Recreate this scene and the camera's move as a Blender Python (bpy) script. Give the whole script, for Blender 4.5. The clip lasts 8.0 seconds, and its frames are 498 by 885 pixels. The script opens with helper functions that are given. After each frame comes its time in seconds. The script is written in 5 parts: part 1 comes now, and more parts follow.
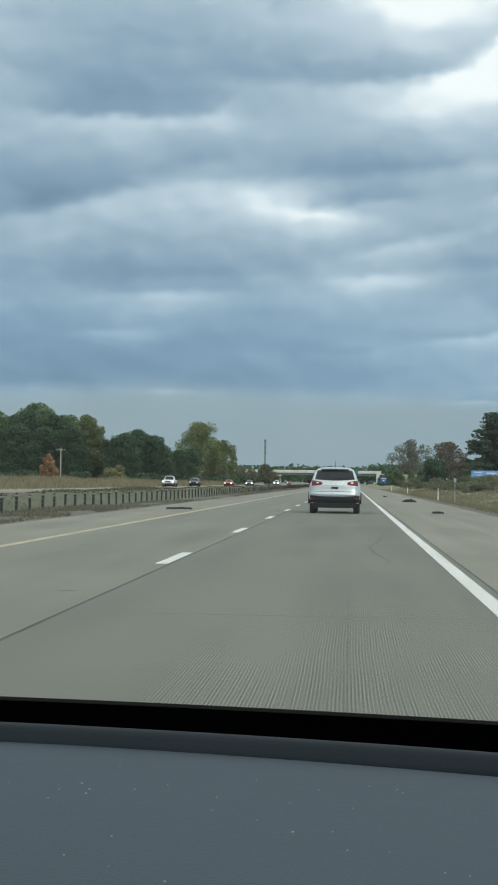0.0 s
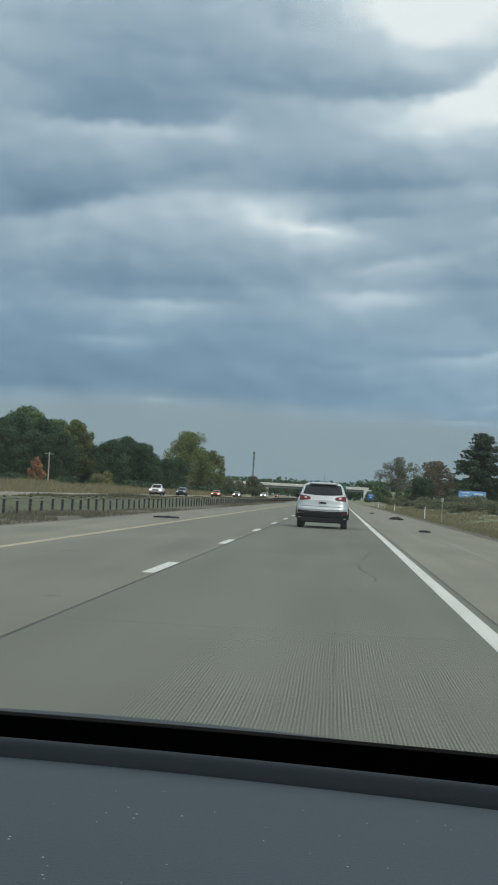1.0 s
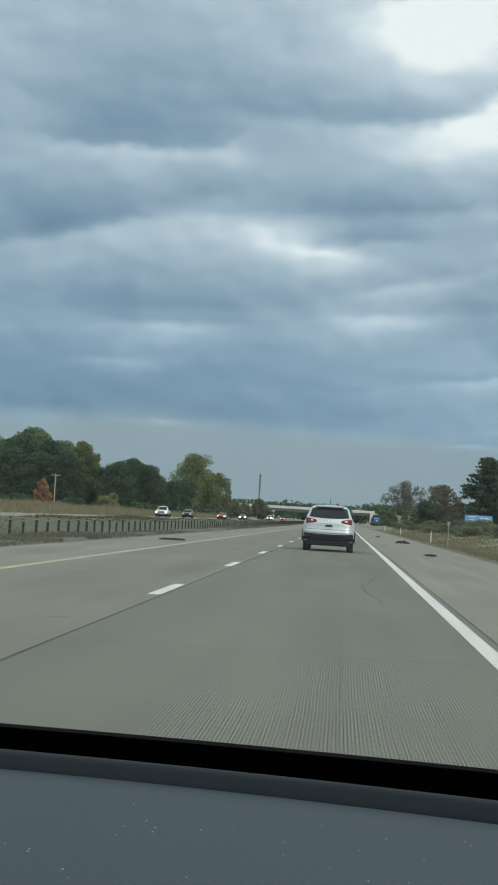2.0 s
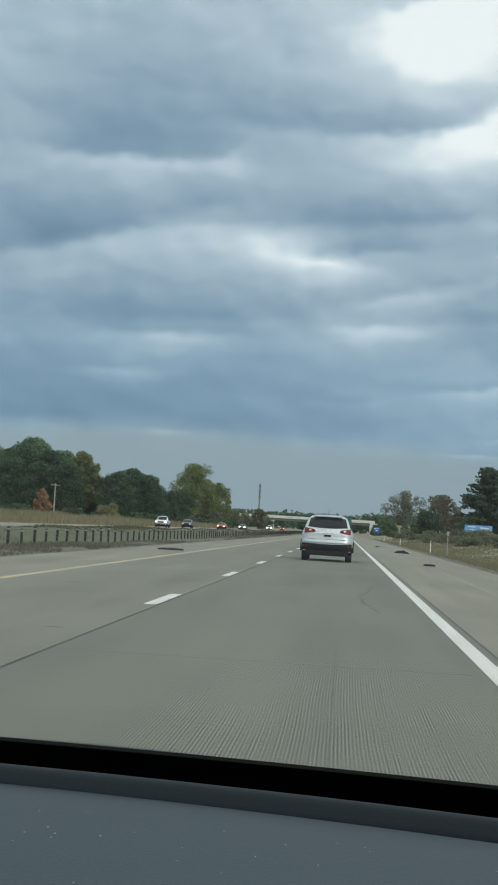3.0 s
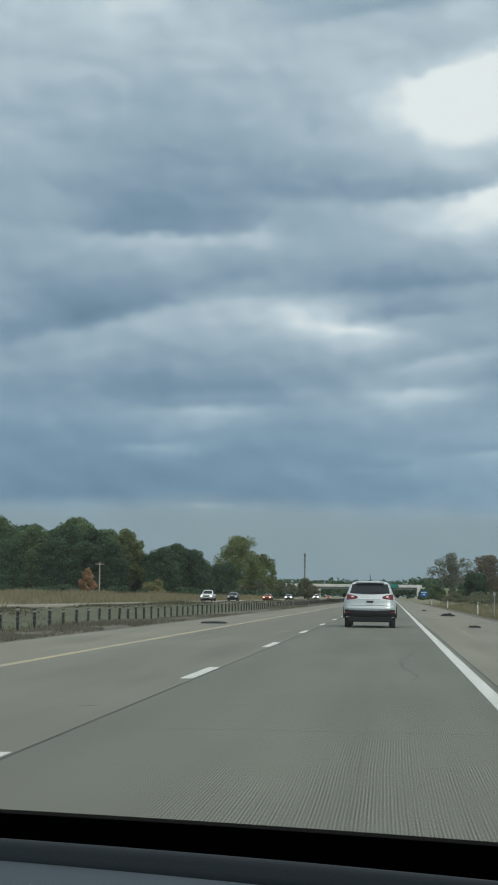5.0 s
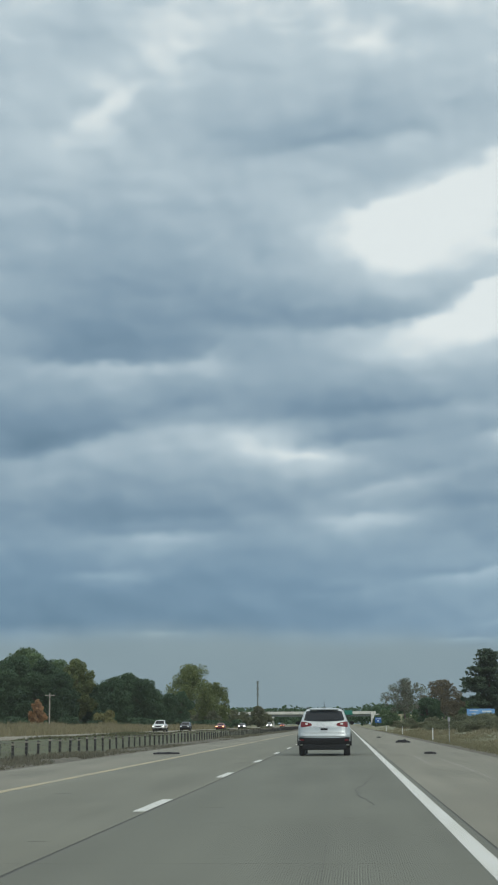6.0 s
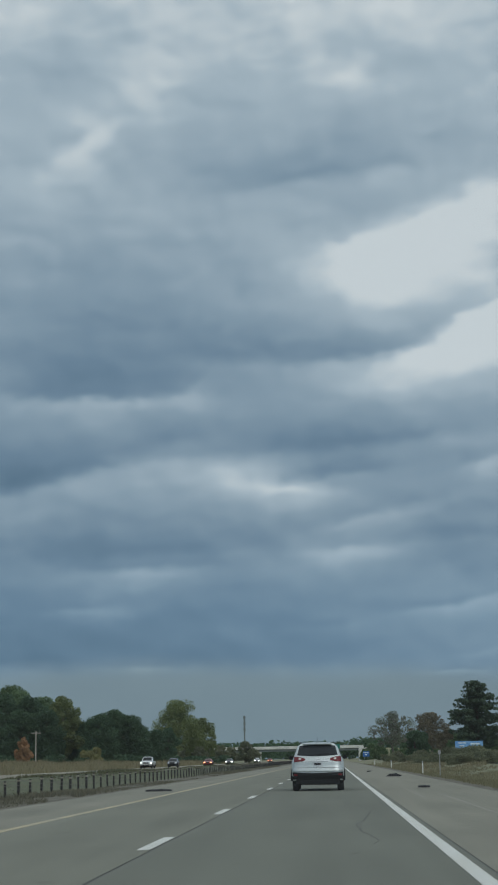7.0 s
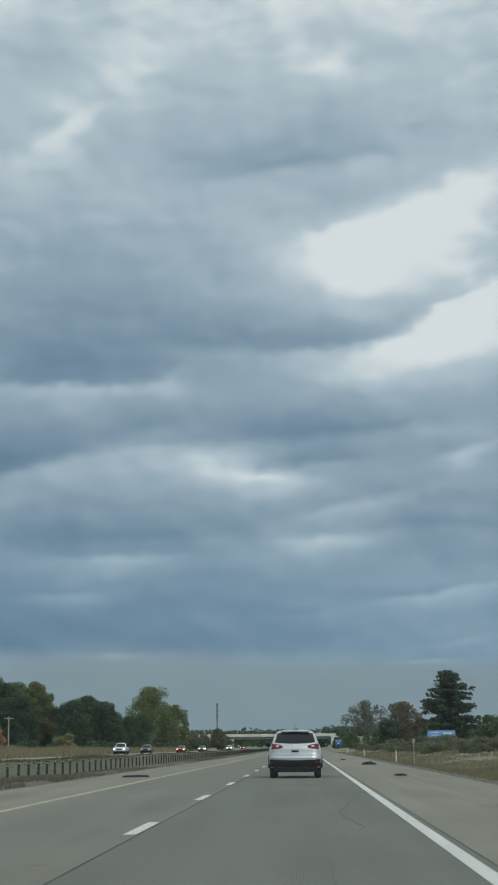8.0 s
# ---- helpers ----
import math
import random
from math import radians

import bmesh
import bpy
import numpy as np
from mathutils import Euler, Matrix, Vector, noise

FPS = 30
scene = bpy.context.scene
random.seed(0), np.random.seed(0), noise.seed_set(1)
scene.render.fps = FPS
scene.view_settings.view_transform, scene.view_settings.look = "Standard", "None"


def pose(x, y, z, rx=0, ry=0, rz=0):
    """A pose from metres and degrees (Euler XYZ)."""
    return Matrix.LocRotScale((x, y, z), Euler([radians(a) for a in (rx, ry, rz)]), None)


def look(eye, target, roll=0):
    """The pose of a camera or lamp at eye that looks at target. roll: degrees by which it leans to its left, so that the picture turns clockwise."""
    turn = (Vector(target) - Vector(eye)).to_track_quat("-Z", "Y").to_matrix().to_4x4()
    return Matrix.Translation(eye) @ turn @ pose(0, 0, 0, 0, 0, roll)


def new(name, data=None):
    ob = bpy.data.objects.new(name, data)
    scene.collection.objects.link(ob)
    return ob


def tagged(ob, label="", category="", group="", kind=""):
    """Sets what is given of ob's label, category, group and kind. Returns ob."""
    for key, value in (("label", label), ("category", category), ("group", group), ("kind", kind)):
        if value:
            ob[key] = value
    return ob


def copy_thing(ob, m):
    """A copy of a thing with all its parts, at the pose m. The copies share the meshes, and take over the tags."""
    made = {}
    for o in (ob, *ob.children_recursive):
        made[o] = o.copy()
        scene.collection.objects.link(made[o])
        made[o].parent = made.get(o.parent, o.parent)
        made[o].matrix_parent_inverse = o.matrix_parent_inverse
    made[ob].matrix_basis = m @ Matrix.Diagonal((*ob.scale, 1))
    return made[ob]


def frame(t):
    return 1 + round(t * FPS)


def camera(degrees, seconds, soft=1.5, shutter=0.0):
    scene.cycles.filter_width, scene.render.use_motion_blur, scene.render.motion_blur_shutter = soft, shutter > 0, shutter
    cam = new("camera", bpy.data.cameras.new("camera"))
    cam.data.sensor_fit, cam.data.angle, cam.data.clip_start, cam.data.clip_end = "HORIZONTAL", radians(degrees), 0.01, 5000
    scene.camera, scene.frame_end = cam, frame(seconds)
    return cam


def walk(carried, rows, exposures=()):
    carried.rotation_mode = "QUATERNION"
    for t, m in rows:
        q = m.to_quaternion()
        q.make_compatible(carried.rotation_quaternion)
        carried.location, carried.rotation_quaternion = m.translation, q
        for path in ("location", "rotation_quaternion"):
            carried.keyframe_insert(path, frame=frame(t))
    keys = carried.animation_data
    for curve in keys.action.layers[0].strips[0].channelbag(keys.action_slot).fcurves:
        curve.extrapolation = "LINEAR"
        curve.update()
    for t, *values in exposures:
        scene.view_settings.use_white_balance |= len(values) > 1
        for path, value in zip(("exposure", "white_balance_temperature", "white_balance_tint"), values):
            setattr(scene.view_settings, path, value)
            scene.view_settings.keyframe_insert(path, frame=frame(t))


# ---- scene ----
import itertools

# ---- camera and its path (held by hand in the front passenger seat) ----
cam = camera(19.26, 8.0, soft=2.0)
# seconds, yaw, pitch, roll, x, z
PATH = [
    (0.0, 3.972, 1.524, -0.811, -0.043, 1.091),
    (0.5, 3.116, 1.494, -2.392, -0.072, 1.105),
    (1.0, 3.471, 1.993, -3.053, -0.080, 1.098),
    (1.5, 3.615, 2.192, -3.343, -0.104, 1.092),
    (2.8, 3.768, 3.858, -3.45, -0.045, 1.094),
    (3.0, 3.702, 3.251, -3.423, -0.037, 1.094),
    (3.5, 3.452, 3.326, -1.618, 0.048, 1.092),
    (4.0, 3.733, 4.925, -0.900, 0.070, 1.084),
    (4.2, 4.330, 6.230, -0.900, 0.085, 1.084),
    (5.3, 5.570, 5.880, -0.690, 0.160, 1.085),
    (5.5, 5.171, 8.517, -0.690, 0.160, 1.085),
    (6.0, 3.708, 10.878, 0.284, 0.144, 1.081),
    (6.5, 2.970, 10.425, 0.498, 0.031, 1.073),
    (7.0, 3.202, 12.199, 1.014, -0.075, 1.091),
    (7.5, 3.203, 12.217, 0.604, -0.158, 1.092),
    (8.0, 2.132, 11.716, 0.479, -0.274, 1.074),
]
walk(cam, [(t, pose(x, 0, z, 90 + p, r, y)) for t, y, p, r, x, z in PATH],
     exposures=[(0.0, 0.20, 6500, 10), (0.5, 0.12, 6500, 10), (1.0, -0.03, 6500, 10), (1.5, 0.04, 6500, 10), (3.0, 0.07, 6500, 10), (4.0, 0.04, 6500, 10), (5.5, -0.10, 6500, 10),
                (6.5, -0.08, 6500, 10), (7.0, -0.50, 6200, 10), (7.5, -0.46, 6250, 10), (8.0, -0.26, 6400, 10)])

# ---- sky: broken layer of cloud over a clear sky, sun behind the cloud ----
SUN_EL, SUN_AZ = 30.0, 150.0
BASE_LIGHT = 0.47

# azimuth, elevation of the crisp edge, half width, depth, strength, slope and softness of that edge:
# breaks are lit below their upper edge, bases are dark above their lower edge
BREAKS_HIGH = [
    (5.4, 21.51, 4.41, 2.65, 0.36, 17, 0.49), (2.8, 20.46, 3.97, 2.09, 0.28, 5, 0.66), (3.9, 19.12, 5.07, 3.31, 0.34, 0, 1.21), (6.3, 17.00, 3.53, 3.31, 0.42, 24, 0.29),
    (2.9, 15.58, 3.75, 1.98, 0.26, 4, 0.22), (-10.2, 23.63, 2.09, 0.99, 0.20, 30, 0.37), (-8.4, 26.29, 3.09, 3.53, 0.14, 20, 0.88), (1.3, 26.65, 0.84, 0.93, 0.15, 30, 0.40),
    (-0.5, 26.71, 0.77, 1.98, 0.07, 50, 0.44), (1.5, 30.09, 8.82, 3.53, 0.10, 0, 1.32), (-12.9, 29.13, 3.31, 2.87, 0.10, 0, 1.10), (-12.3, 22.38, 2.43, 1.98, 0.10, 20, 0.88)]
BREAKS_LOW = [
    (-3.6, 11.60, 2.87, 2.43, 0.36, 0, 0.33), (-0.9, 10.51, 2.43, 1.32, 0.32, -8, 0.24), (1.8, 9.31, 2.65, 0.97, 0.28, 12, 0.18), (0.9, 8.15, 2.09, 1.06, 0.30, 6, 0.20),
    (-7.7, 7.36, 2.43, 1.06, 0.34, 0, 0.18), (-9.2, 5.88, 1.76, 0.57, 0.20, 2, 0.15), (-7.2, 3.42, 0.75, 0.31, 0.34, 0, 0.09)]
BREAKS_FAR = [
    (5.6, 5.86, 2.87, 0.75, 0.26, 7, 0.11), (4.7, 3.35, 1.10, 0.31, 0.24, 0, 0.09), (6.4, 11.34, 1.10, 0.93, 0.32, 15, 0.18), (-8.7, 13.95, 2.98, 1.32, 0.26, 1, 0.18),
    (-5.2, 14.52, 0.77, 0.99, 0.18, 35, 0.20), (-9.4, 11.03, 2.76, 1.32, 0.18, 14, 0.22), (-12.4, 9.52, 1.32, 1.32, 0.06, 10, 0.26), (-0.5, 5.03, 1.54, 0.35, 0.09, 3, 0.11),
    (5.9, 4.05, 1.10, 0.31, 0.12, 5, 0.09), (6.2, 9.33, 1.54, 0.99, 0.08, 8, 0.18)]
BASES = [
    (-0.2, 22.18, 3.75, 1.98, -0.24, 4, 0.22), (-6.3, 22.66, 2.65, 1.98, -0.12, -5, 0.66), (-9.0, 13.95, 4.19, 4.41, -0.30, 0, 0.22), (-2.4, 15.27, 3.53, 2.43, -0.22, -2, 0.26),
    (1.5, 15.47, 2.20, 1.32, -0.18, 6, 0.18), (4.7, 16.48, 2.43, 1.21, -0.07, 24, 0.22), (-12.0, 10.40, 3.75, 2.09, -0.38, 14, 0.29), (1.6, 12.00, 5.29, 1.21, -0.22, 4, 0.20),
    (0.2, 10.71, 1.98, 1.32, -0.28, 8, 0.15), (-6.2, 12.14, 2.65, 1.10, -0.18, 8, 0.26), (5.2, 8.17, 2.65, 0.88, -0.17, 2, 0.18), (-6.9, 7.82, 6.17, 1.32, -0.19, 3, 0.22),
    (-10.4, 3.39, 10.58, 3.09, -0.28, 0, 0.31), (-11.0, 25.37, 2.87, 2.20, -0.12, 15, 0.88)]


def make_world():
    world = bpy.data.worlds.new("sky")
    scene.world = world
    world.use_nodes = True
    nt = world.node_tree
    nt.nodes.clear()

    def val(node_input, v):
        if isinstance(v, (int, float)):
            node_input.default_value = v
        else:
            nt.links.new(v, node_input)

    def m(op, a, b=0.0, c=0.0):
        n = nt.nodes.new("ShaderNodeMath")
        n.operation = op
        val(n.inputs[0], a), val(n.inputs[1], b), val(n.inputs[2], c)
        return n.outputs[0]

    def fbm(x, y, z, scale, detail, rough):
        c = nt.nodes.new("ShaderNodeCombineXYZ")
        val(c.inputs[0], x), val(c.inputs[1], y), val(c.inputs[2], z)
        n = nt.nodes.new("ShaderNodeTexNoise")
        n.inputs["Scale"].default_value = scale
        n.inputs["Detail"].default_value = detail
        n.inputs["Roughness"].default_value = rough
        nt.links.new(c.outputs[0], n.inputs["Vector"])
        return m("SUBTRACT", n.outputs[0], 0.5)

    tc = nt.nodes.new("ShaderNodeTexCoord")
    sep = nt.nodes.new("ShaderNodeSeparateXYZ")
    nt.links.new(tc.outputs["Generated"], sep.inputs[0])
    x, y, z = sep.outputs
    deg = 57.29578
    az = m("MULTIPLY", m("ARCTAN2", x, y), deg)
    el = m("MULTIPLY", m("ARCSINE", z), deg)
    # cloud layer seen in perspective: coordinates on a flat sheet overhead
    lift = m("ADD", m("MAXIMUM", z, 0.0), 0.13)
    px, py = m("DIVIDE", x, lift), m("DIVIDE", y, lift)
    # ragged outlines: slow wander and fine curls
    cu, cv = m("MULTIPLY", az, 0.22), m("MULTIPLY", el, 0.42)
    w1 = fbm(cu, cv, 0.0, 1.0, 3.0, 0.45)
    w2 = fbm(cu, cv, 7.3, 1.0, 3.0, 0.45)
    fu, fv = m("MULTIPLY", az, 0.8), m("MULTIPLY", el, 1.3)
    w3 = fbm(fu, fv, 1.7, 1.0, 8.0, 0.66)
    w4 = fbm(fu, fv, 9.1, 1.0, 8.0, 0.66)
    waz = m("ADD", m("MULTIPLY_ADD", w1, 1.4, az), m("MULTIPLY", w3, 1.5))
    wel = m("ADD", m("MULTIPLY_ADD", w2, 0.6, el), m("MULTIPLY", w4, 0.8))
    total = m("ADD", BASE_LIGHT, 0.0)
    for a0, e0, wide, deep, amp, slope, soft in BREAKS_HIGH + BREAKS_LOW + BREAKS_FAR + BASES:
        da, de = m("SUBTRACT", waz, a0), m("SUBTRACT", wel, e0)
        c, s = math.cos(radians(slope)), math.sin(radians(slope))
        sign = -1.0 if amp > 0 else 1.0
        u = m("MULTIPLY_ADD", da, c / wide, m("MULTIPLY", de, s / wide))
        v = m("MULTIPLY_ADD", de, sign * c, m("MULTIPLY", da, -sign * s))
        # steep on the edge's side, slow fade on the other
        rise = nt.nodes.new("ShaderNodeMapRange")
        rise.interpolation_type = "SMOOTHSTEP"
        rise.inputs["From Min"].default_value, rise.inputs["From Max"].default_value = -soft, soft * 1.6
        nt.links.new(v, rise.inputs["Value"])
        fade = m("DIVIDE", m("MAXIMUM", v, 0.0), deep)
        d2 = m("MULTIPLY_ADD", m("MULTIPLY", u, u), 1.0, m("MULTIPLY", fade, m("ADD", fade, 0.25)))
        total = m("MULTIPLY_ADD", m("MULTIPLY", m("POWER", 2.718, m("MULTIPLY", d2, -0.9)), rise.outputs[0]), amp, total)
    # billows: thickness of the layer, lit from above and from the sun's side
    def billow(da, de):
        u = m("MULTIPLY", m("ADD", waz, da), 0.34)
        v = m("MULTIPLY", m("ADD", wel, de), 0.62)
        return fbm(u, v, 4.0, 1.0, 7.0, 0.52)
    here = billow(0.0, 0.0)
    lit = m("SUBTRACT", here, billow(0.45, 0.40))
    total = m("MULTIPLY_ADD", here, 0.20, total)
    total = m("MULTIPLY_ADD", lit, 0.26, total)
    big = fbm(px, py, 2.0, 1.1, 4.0, 0.45)
    total = m("MULTIPLY_ADD", big, 0.14, total)
    # brighter overhead, even haze over the horizon
    total = m("MULTIPLY_ADD", m("MINIMUM", m("MAXIMUM", m("SUBTRACT", el, 8.0), 0.0), 60.0), 0.0205, total)
    ramp = nt.nodes.new("ShaderNodeValToRGB")
    stops = ramp.color_ramp.elements
    stops[0].position, stops[0].color = 0.05, (0.135, 0.226, 0.318, 1)
    stops[1].position, stops[1].color = 1.0, (0.95, 0.98, 0.985, 1)
    for p, c in ((0.35, (0.232, 0.338, 0.446, 1)), (0.62, (0.385, 0.492, 0.585, 1)), (0.86, (0.620, 0.715, 0.780, 1))):
        stops.new(p).color = c
    nt.links.new(total, ramp.inputs[0])
    haze = nt.nodes.new("ShaderNodeMix")
    haze.data_type = "RGBA"
    veil = nt.nodes.new("ShaderNodeMapRange")
    veil.interpolation_type = "SMOOTHSTEP"
    veil.inputs["From Min"].default_value, veil.inputs["From Max"].default_value = 3.9, 2.7
    nt.links.new(m("MULTIPLY_ADD", w2, 1.2, el), veil.inputs["Value"])
    nt.links.new(m("MULTIPLY", veil.outputs[0], 0.85), haze.inputs["Factor"])
    # bluer where the layer thins out far away
    blue = nt.nodes.new("ShaderNodeMix")
    blue.data_type, blue.blend_type = "RGBA", "MULTIPLY"
    low = nt.nodes.new("ShaderNodeMapRange")
    low.interpolation_type = "SMOOTHSTEP"
    low.inputs["From Min"].default_value, low.inputs["From Max"].default_value = 9.5, 5.0
    nt.links.new(el, low.inputs["Value"])
    nt.links.new(low.outputs[0], blue.inputs["Factor"])
    nt.links.new(ramp.outputs[0], blue.inputs["A"])
    blue.inputs["B"].default_value = (0.93, 0.99, 1.03, 1)
    nt.links.new(blue.outputs["Result"], haze.inputs["A"])
    haze.inputs["B"].default_value = (0.282, 0.362, 0.402, 1)
    # clear sky behind the cloud
    sky = nt.nodes.new("ShaderNodeTexSky")
    sky.sky_type, sky.sun_disc = "NISHITA", False
    sky.sun_elevation, sky.sun_rotation = radians(SUN_EL), radians(SUN_AZ)
    clear = nt.nodes.new("ShaderNodeBackground")
    clear.inputs["Strength"].default_value = 0.05
    nt.links.new(sky.outputs[0], clear.inputs["Color"])
    cloud = nt.nodes.new("ShaderNodeBackground")
    cloud.inputs["Strength"].default_value = 1.0
    nt.links.new(haze.outputs["Result"], cloud.inputs["Color"])
    mix = nt.nodes.new("ShaderNodeMixShader")
    mix.inputs[0].default_value = 0.94
    nt.links.new(clear.outputs[0], mix.inputs[1])
    nt.links.new(cloud.outputs[0], mix.inputs[2])
    out = nt.nodes.new("ShaderNodeOutputWorld")
    nt.links.new(mix.outputs[0], out.inputs["Surface"])


make_world()
sun_data = bpy.data.lights.new("sun", "SUN")
sun_data.energy, sun_data.angle, sun_data.color = 1.1, radians(25), (1.0, 0.96, 0.90)
sun = new("sun", sun_data)
sun.matrix_world = look((0, 0, 300), Vector((0, 0, 300)) - Vector((math.sin(radians(SUN_AZ)) * math.cos(radians(SUN_EL)),
                        math.cos(radians(SUN_AZ)) * math.cos(radians(SUN_EL)), math.sin(radians(SUN_EL)))))


# ---- materials ----
def material(name, colour, rough=0.7, metal=0.0, vary=0.25, scale=3.0, fine=40.0, bump=0.0, stretch=(1, 1, 1), second=None,
             spread=0.0, coat=0.0, spec=0.5, translucent=0.0):
    """Surface with stains at one scale and grain at another; spread varies it from piece to piece."""
    mt = bpy.data.materials.new(name)
    mt.use_nodes = True
    nt = mt.node_tree
    bs = nt.nodes["Principled BSDF"]
    bs.inputs["Roughness"].default_value = rough
    bs.inputs["Metallic"].default_value = metal
    bs.inputs["Specular IOR Level"].default_value = spec
    bs.inputs["Coat Weight"].default_value = coat
    geo = nt.nodes.new("ShaderNodeNewGeometry")
    mp = nt.nodes.new("ShaderNodeMapping")
    mp.inputs["Scale"].default_value = stretch
    nt.links.new(geo.outputs["Position"], mp.inputs["Vector"])
    n1 = nt.nodes.new("ShaderNodeTexNoise")
    n1.inputs["Scale"].default_value, n1.inputs["Detail"].default_value = scale, 5.0
    n2 = nt.nodes.new("ShaderNodeTexNoise")
    n2.inputs["Scale"].default_value, n2.inputs["Detail"].default_value = fine, 3.0
    nt.links.new(mp.outputs[0], n1.inputs["Vector"])
    nt.links.new(mp.outputs[0], n2.inputs["Vector"])
    ramp = nt.nodes.new("ShaderNodeValToRGB")
    a, b = ramp.color_ramp.elements
    dark = second if second else tuple(c * (1 - vary) for c in colour)
    a.position, a.color = 0.33, (*dark, 1)
    b.position, b.color = 0.67, (*colour, 1)
    nt.links.new(n1.outputs[0], ramp.inputs[0])
    hsv = nt.nodes.new("ShaderNodeHueSaturation")
    nt.links.new(ramp.outputs[0], hsv.inputs["Color"])
    grain = nt.nodes.new("ShaderNodeMapRange")
    grain.inputs["To Min"].default_value, grain.inputs["To Max"].default_value = 1 - vary * 0.6, 1 + vary * 0.6
    nt.links.new(n2.outputs[0], grain.inputs["Value"])
    value = grain.outputs[0]
    if spread:
        info = nt.nodes.new("ShaderNodeObjectInfo")
        mr = nt.nodes.new("ShaderNodeMapRange")
        mr.inputs["To Min"].default_value, mr.inputs["To Max"].default_value = 1 - spread, 1 + spread
        nt.links.new(info.outputs["Random"], mr.inputs["Value"])
        mul = nt.nodes.new("ShaderNodeMath")
        mul.operation = "MULTIPLY"
        nt.links.new(value, mul.inputs[0])
        nt.links.new(mr.outputs[0], mul.inputs[1])
        value = mul.outputs[0]
    nt.links.new(value, hsv.inputs["Value"])
    nt.links.new(hsv.outputs[0], bs.inputs["Base Color"])
    if bump:
        bp = nt.nodes.new("ShaderNodeBump")
        bp.inputs["Strength"].default_value, bp.inputs["Distance"].default_value = bump, 0.02
        nt.links.new(n2.outputs[0], bp.inputs["Height"])
        nt.links.new(bp.outputs[0], bs.inputs["Normal"])
    return mt


def leaf_material(name, light, dark, spread=0.15):
    """Foliage: each leaf clump takes its own tint between two greens."""
    mt = bpy.data.materials.new(name)
    mt.use_nodes = True
    nt = mt.node_tree
    bs = nt.nodes["Principled BSDF"]
    bs.inputs["Roughness"].default_value = 0.75
    bs.inputs["Specular IOR Level"].default_value = 0.2
    geo = nt.nodes.new("ShaderNodeNewGeometry")
    ramp = nt.nodes.new("ShaderNodeValToRGB")
    ramp.color_ramp.elements[0].color = (*dark, 1)
    ramp.color_ramp.elements[1].color = (*light, 1)
    n = nt.nodes.new("ShaderNodeTexNoise")
    n.inputs["Scale"].default_value = 0.35
    nt.links.new(geo.outputs["Position"], n.inputs["Vector"])
    mixv = nt.nodes.new("ShaderNodeMath")
    mixv.operation = "MULTIPLY_ADD"
    nt.links.new(geo.outputs["Random Per Island"], mixv.inputs[0])
    mixv.inputs[1].default_value = 0.5
    sh = nt.nodes.new("ShaderNodeMath")
    sh.operation = "MULTIPLY_ADD"
    nt.links.new(n.outputs[0], sh.inputs[0])
    sh.inputs[1].default_value, sh.inputs[2].default_value = 1.2, -0.35
    nt.links.new(sh.outputs[0], mixv.inputs[2])
    nt.links.new(mixv.outputs[0], ramp.inputs[0])
    info = nt.nodes.new("ShaderNodeObjectInfo")
    mr = nt.nodes.new("ShaderNodeMapRange")
    mr.inputs["To Min"].default_value, mr.inputs["To Max"].default_value = 1 - spread, 1 + spread
    nt.links.new(info.outputs["Random"], mr.inputs["Value"])
    hsv = nt.nodes.new("ShaderNodeHueSaturation")
    nt.links.new(mr.outputs[0], hsv.inputs["Value"])
    nt.links.new(ramp.outputs[0], hsv.inputs["Color"])
    nt.links.new(hsv.outputs[0], bs.inputs["Base Color"])
    thin = nt.nodes.new("ShaderNodeBsdfTranslucent")
    nt.links.new(hsv.outputs[0], thin.inputs["Color"])
    mx = nt.nodes.new("ShaderNodeMixShader")
    mx.inputs[0].default_value = 0.42
    nt.links.new(bs.outputs[0], mx.inputs[1])
    nt.links.new(thin.outputs[0], mx.inputs[2])
    nt.links.new(mx.outputs[0], nt.nodes["Material Output"].inputs["Surface"])
    return mt


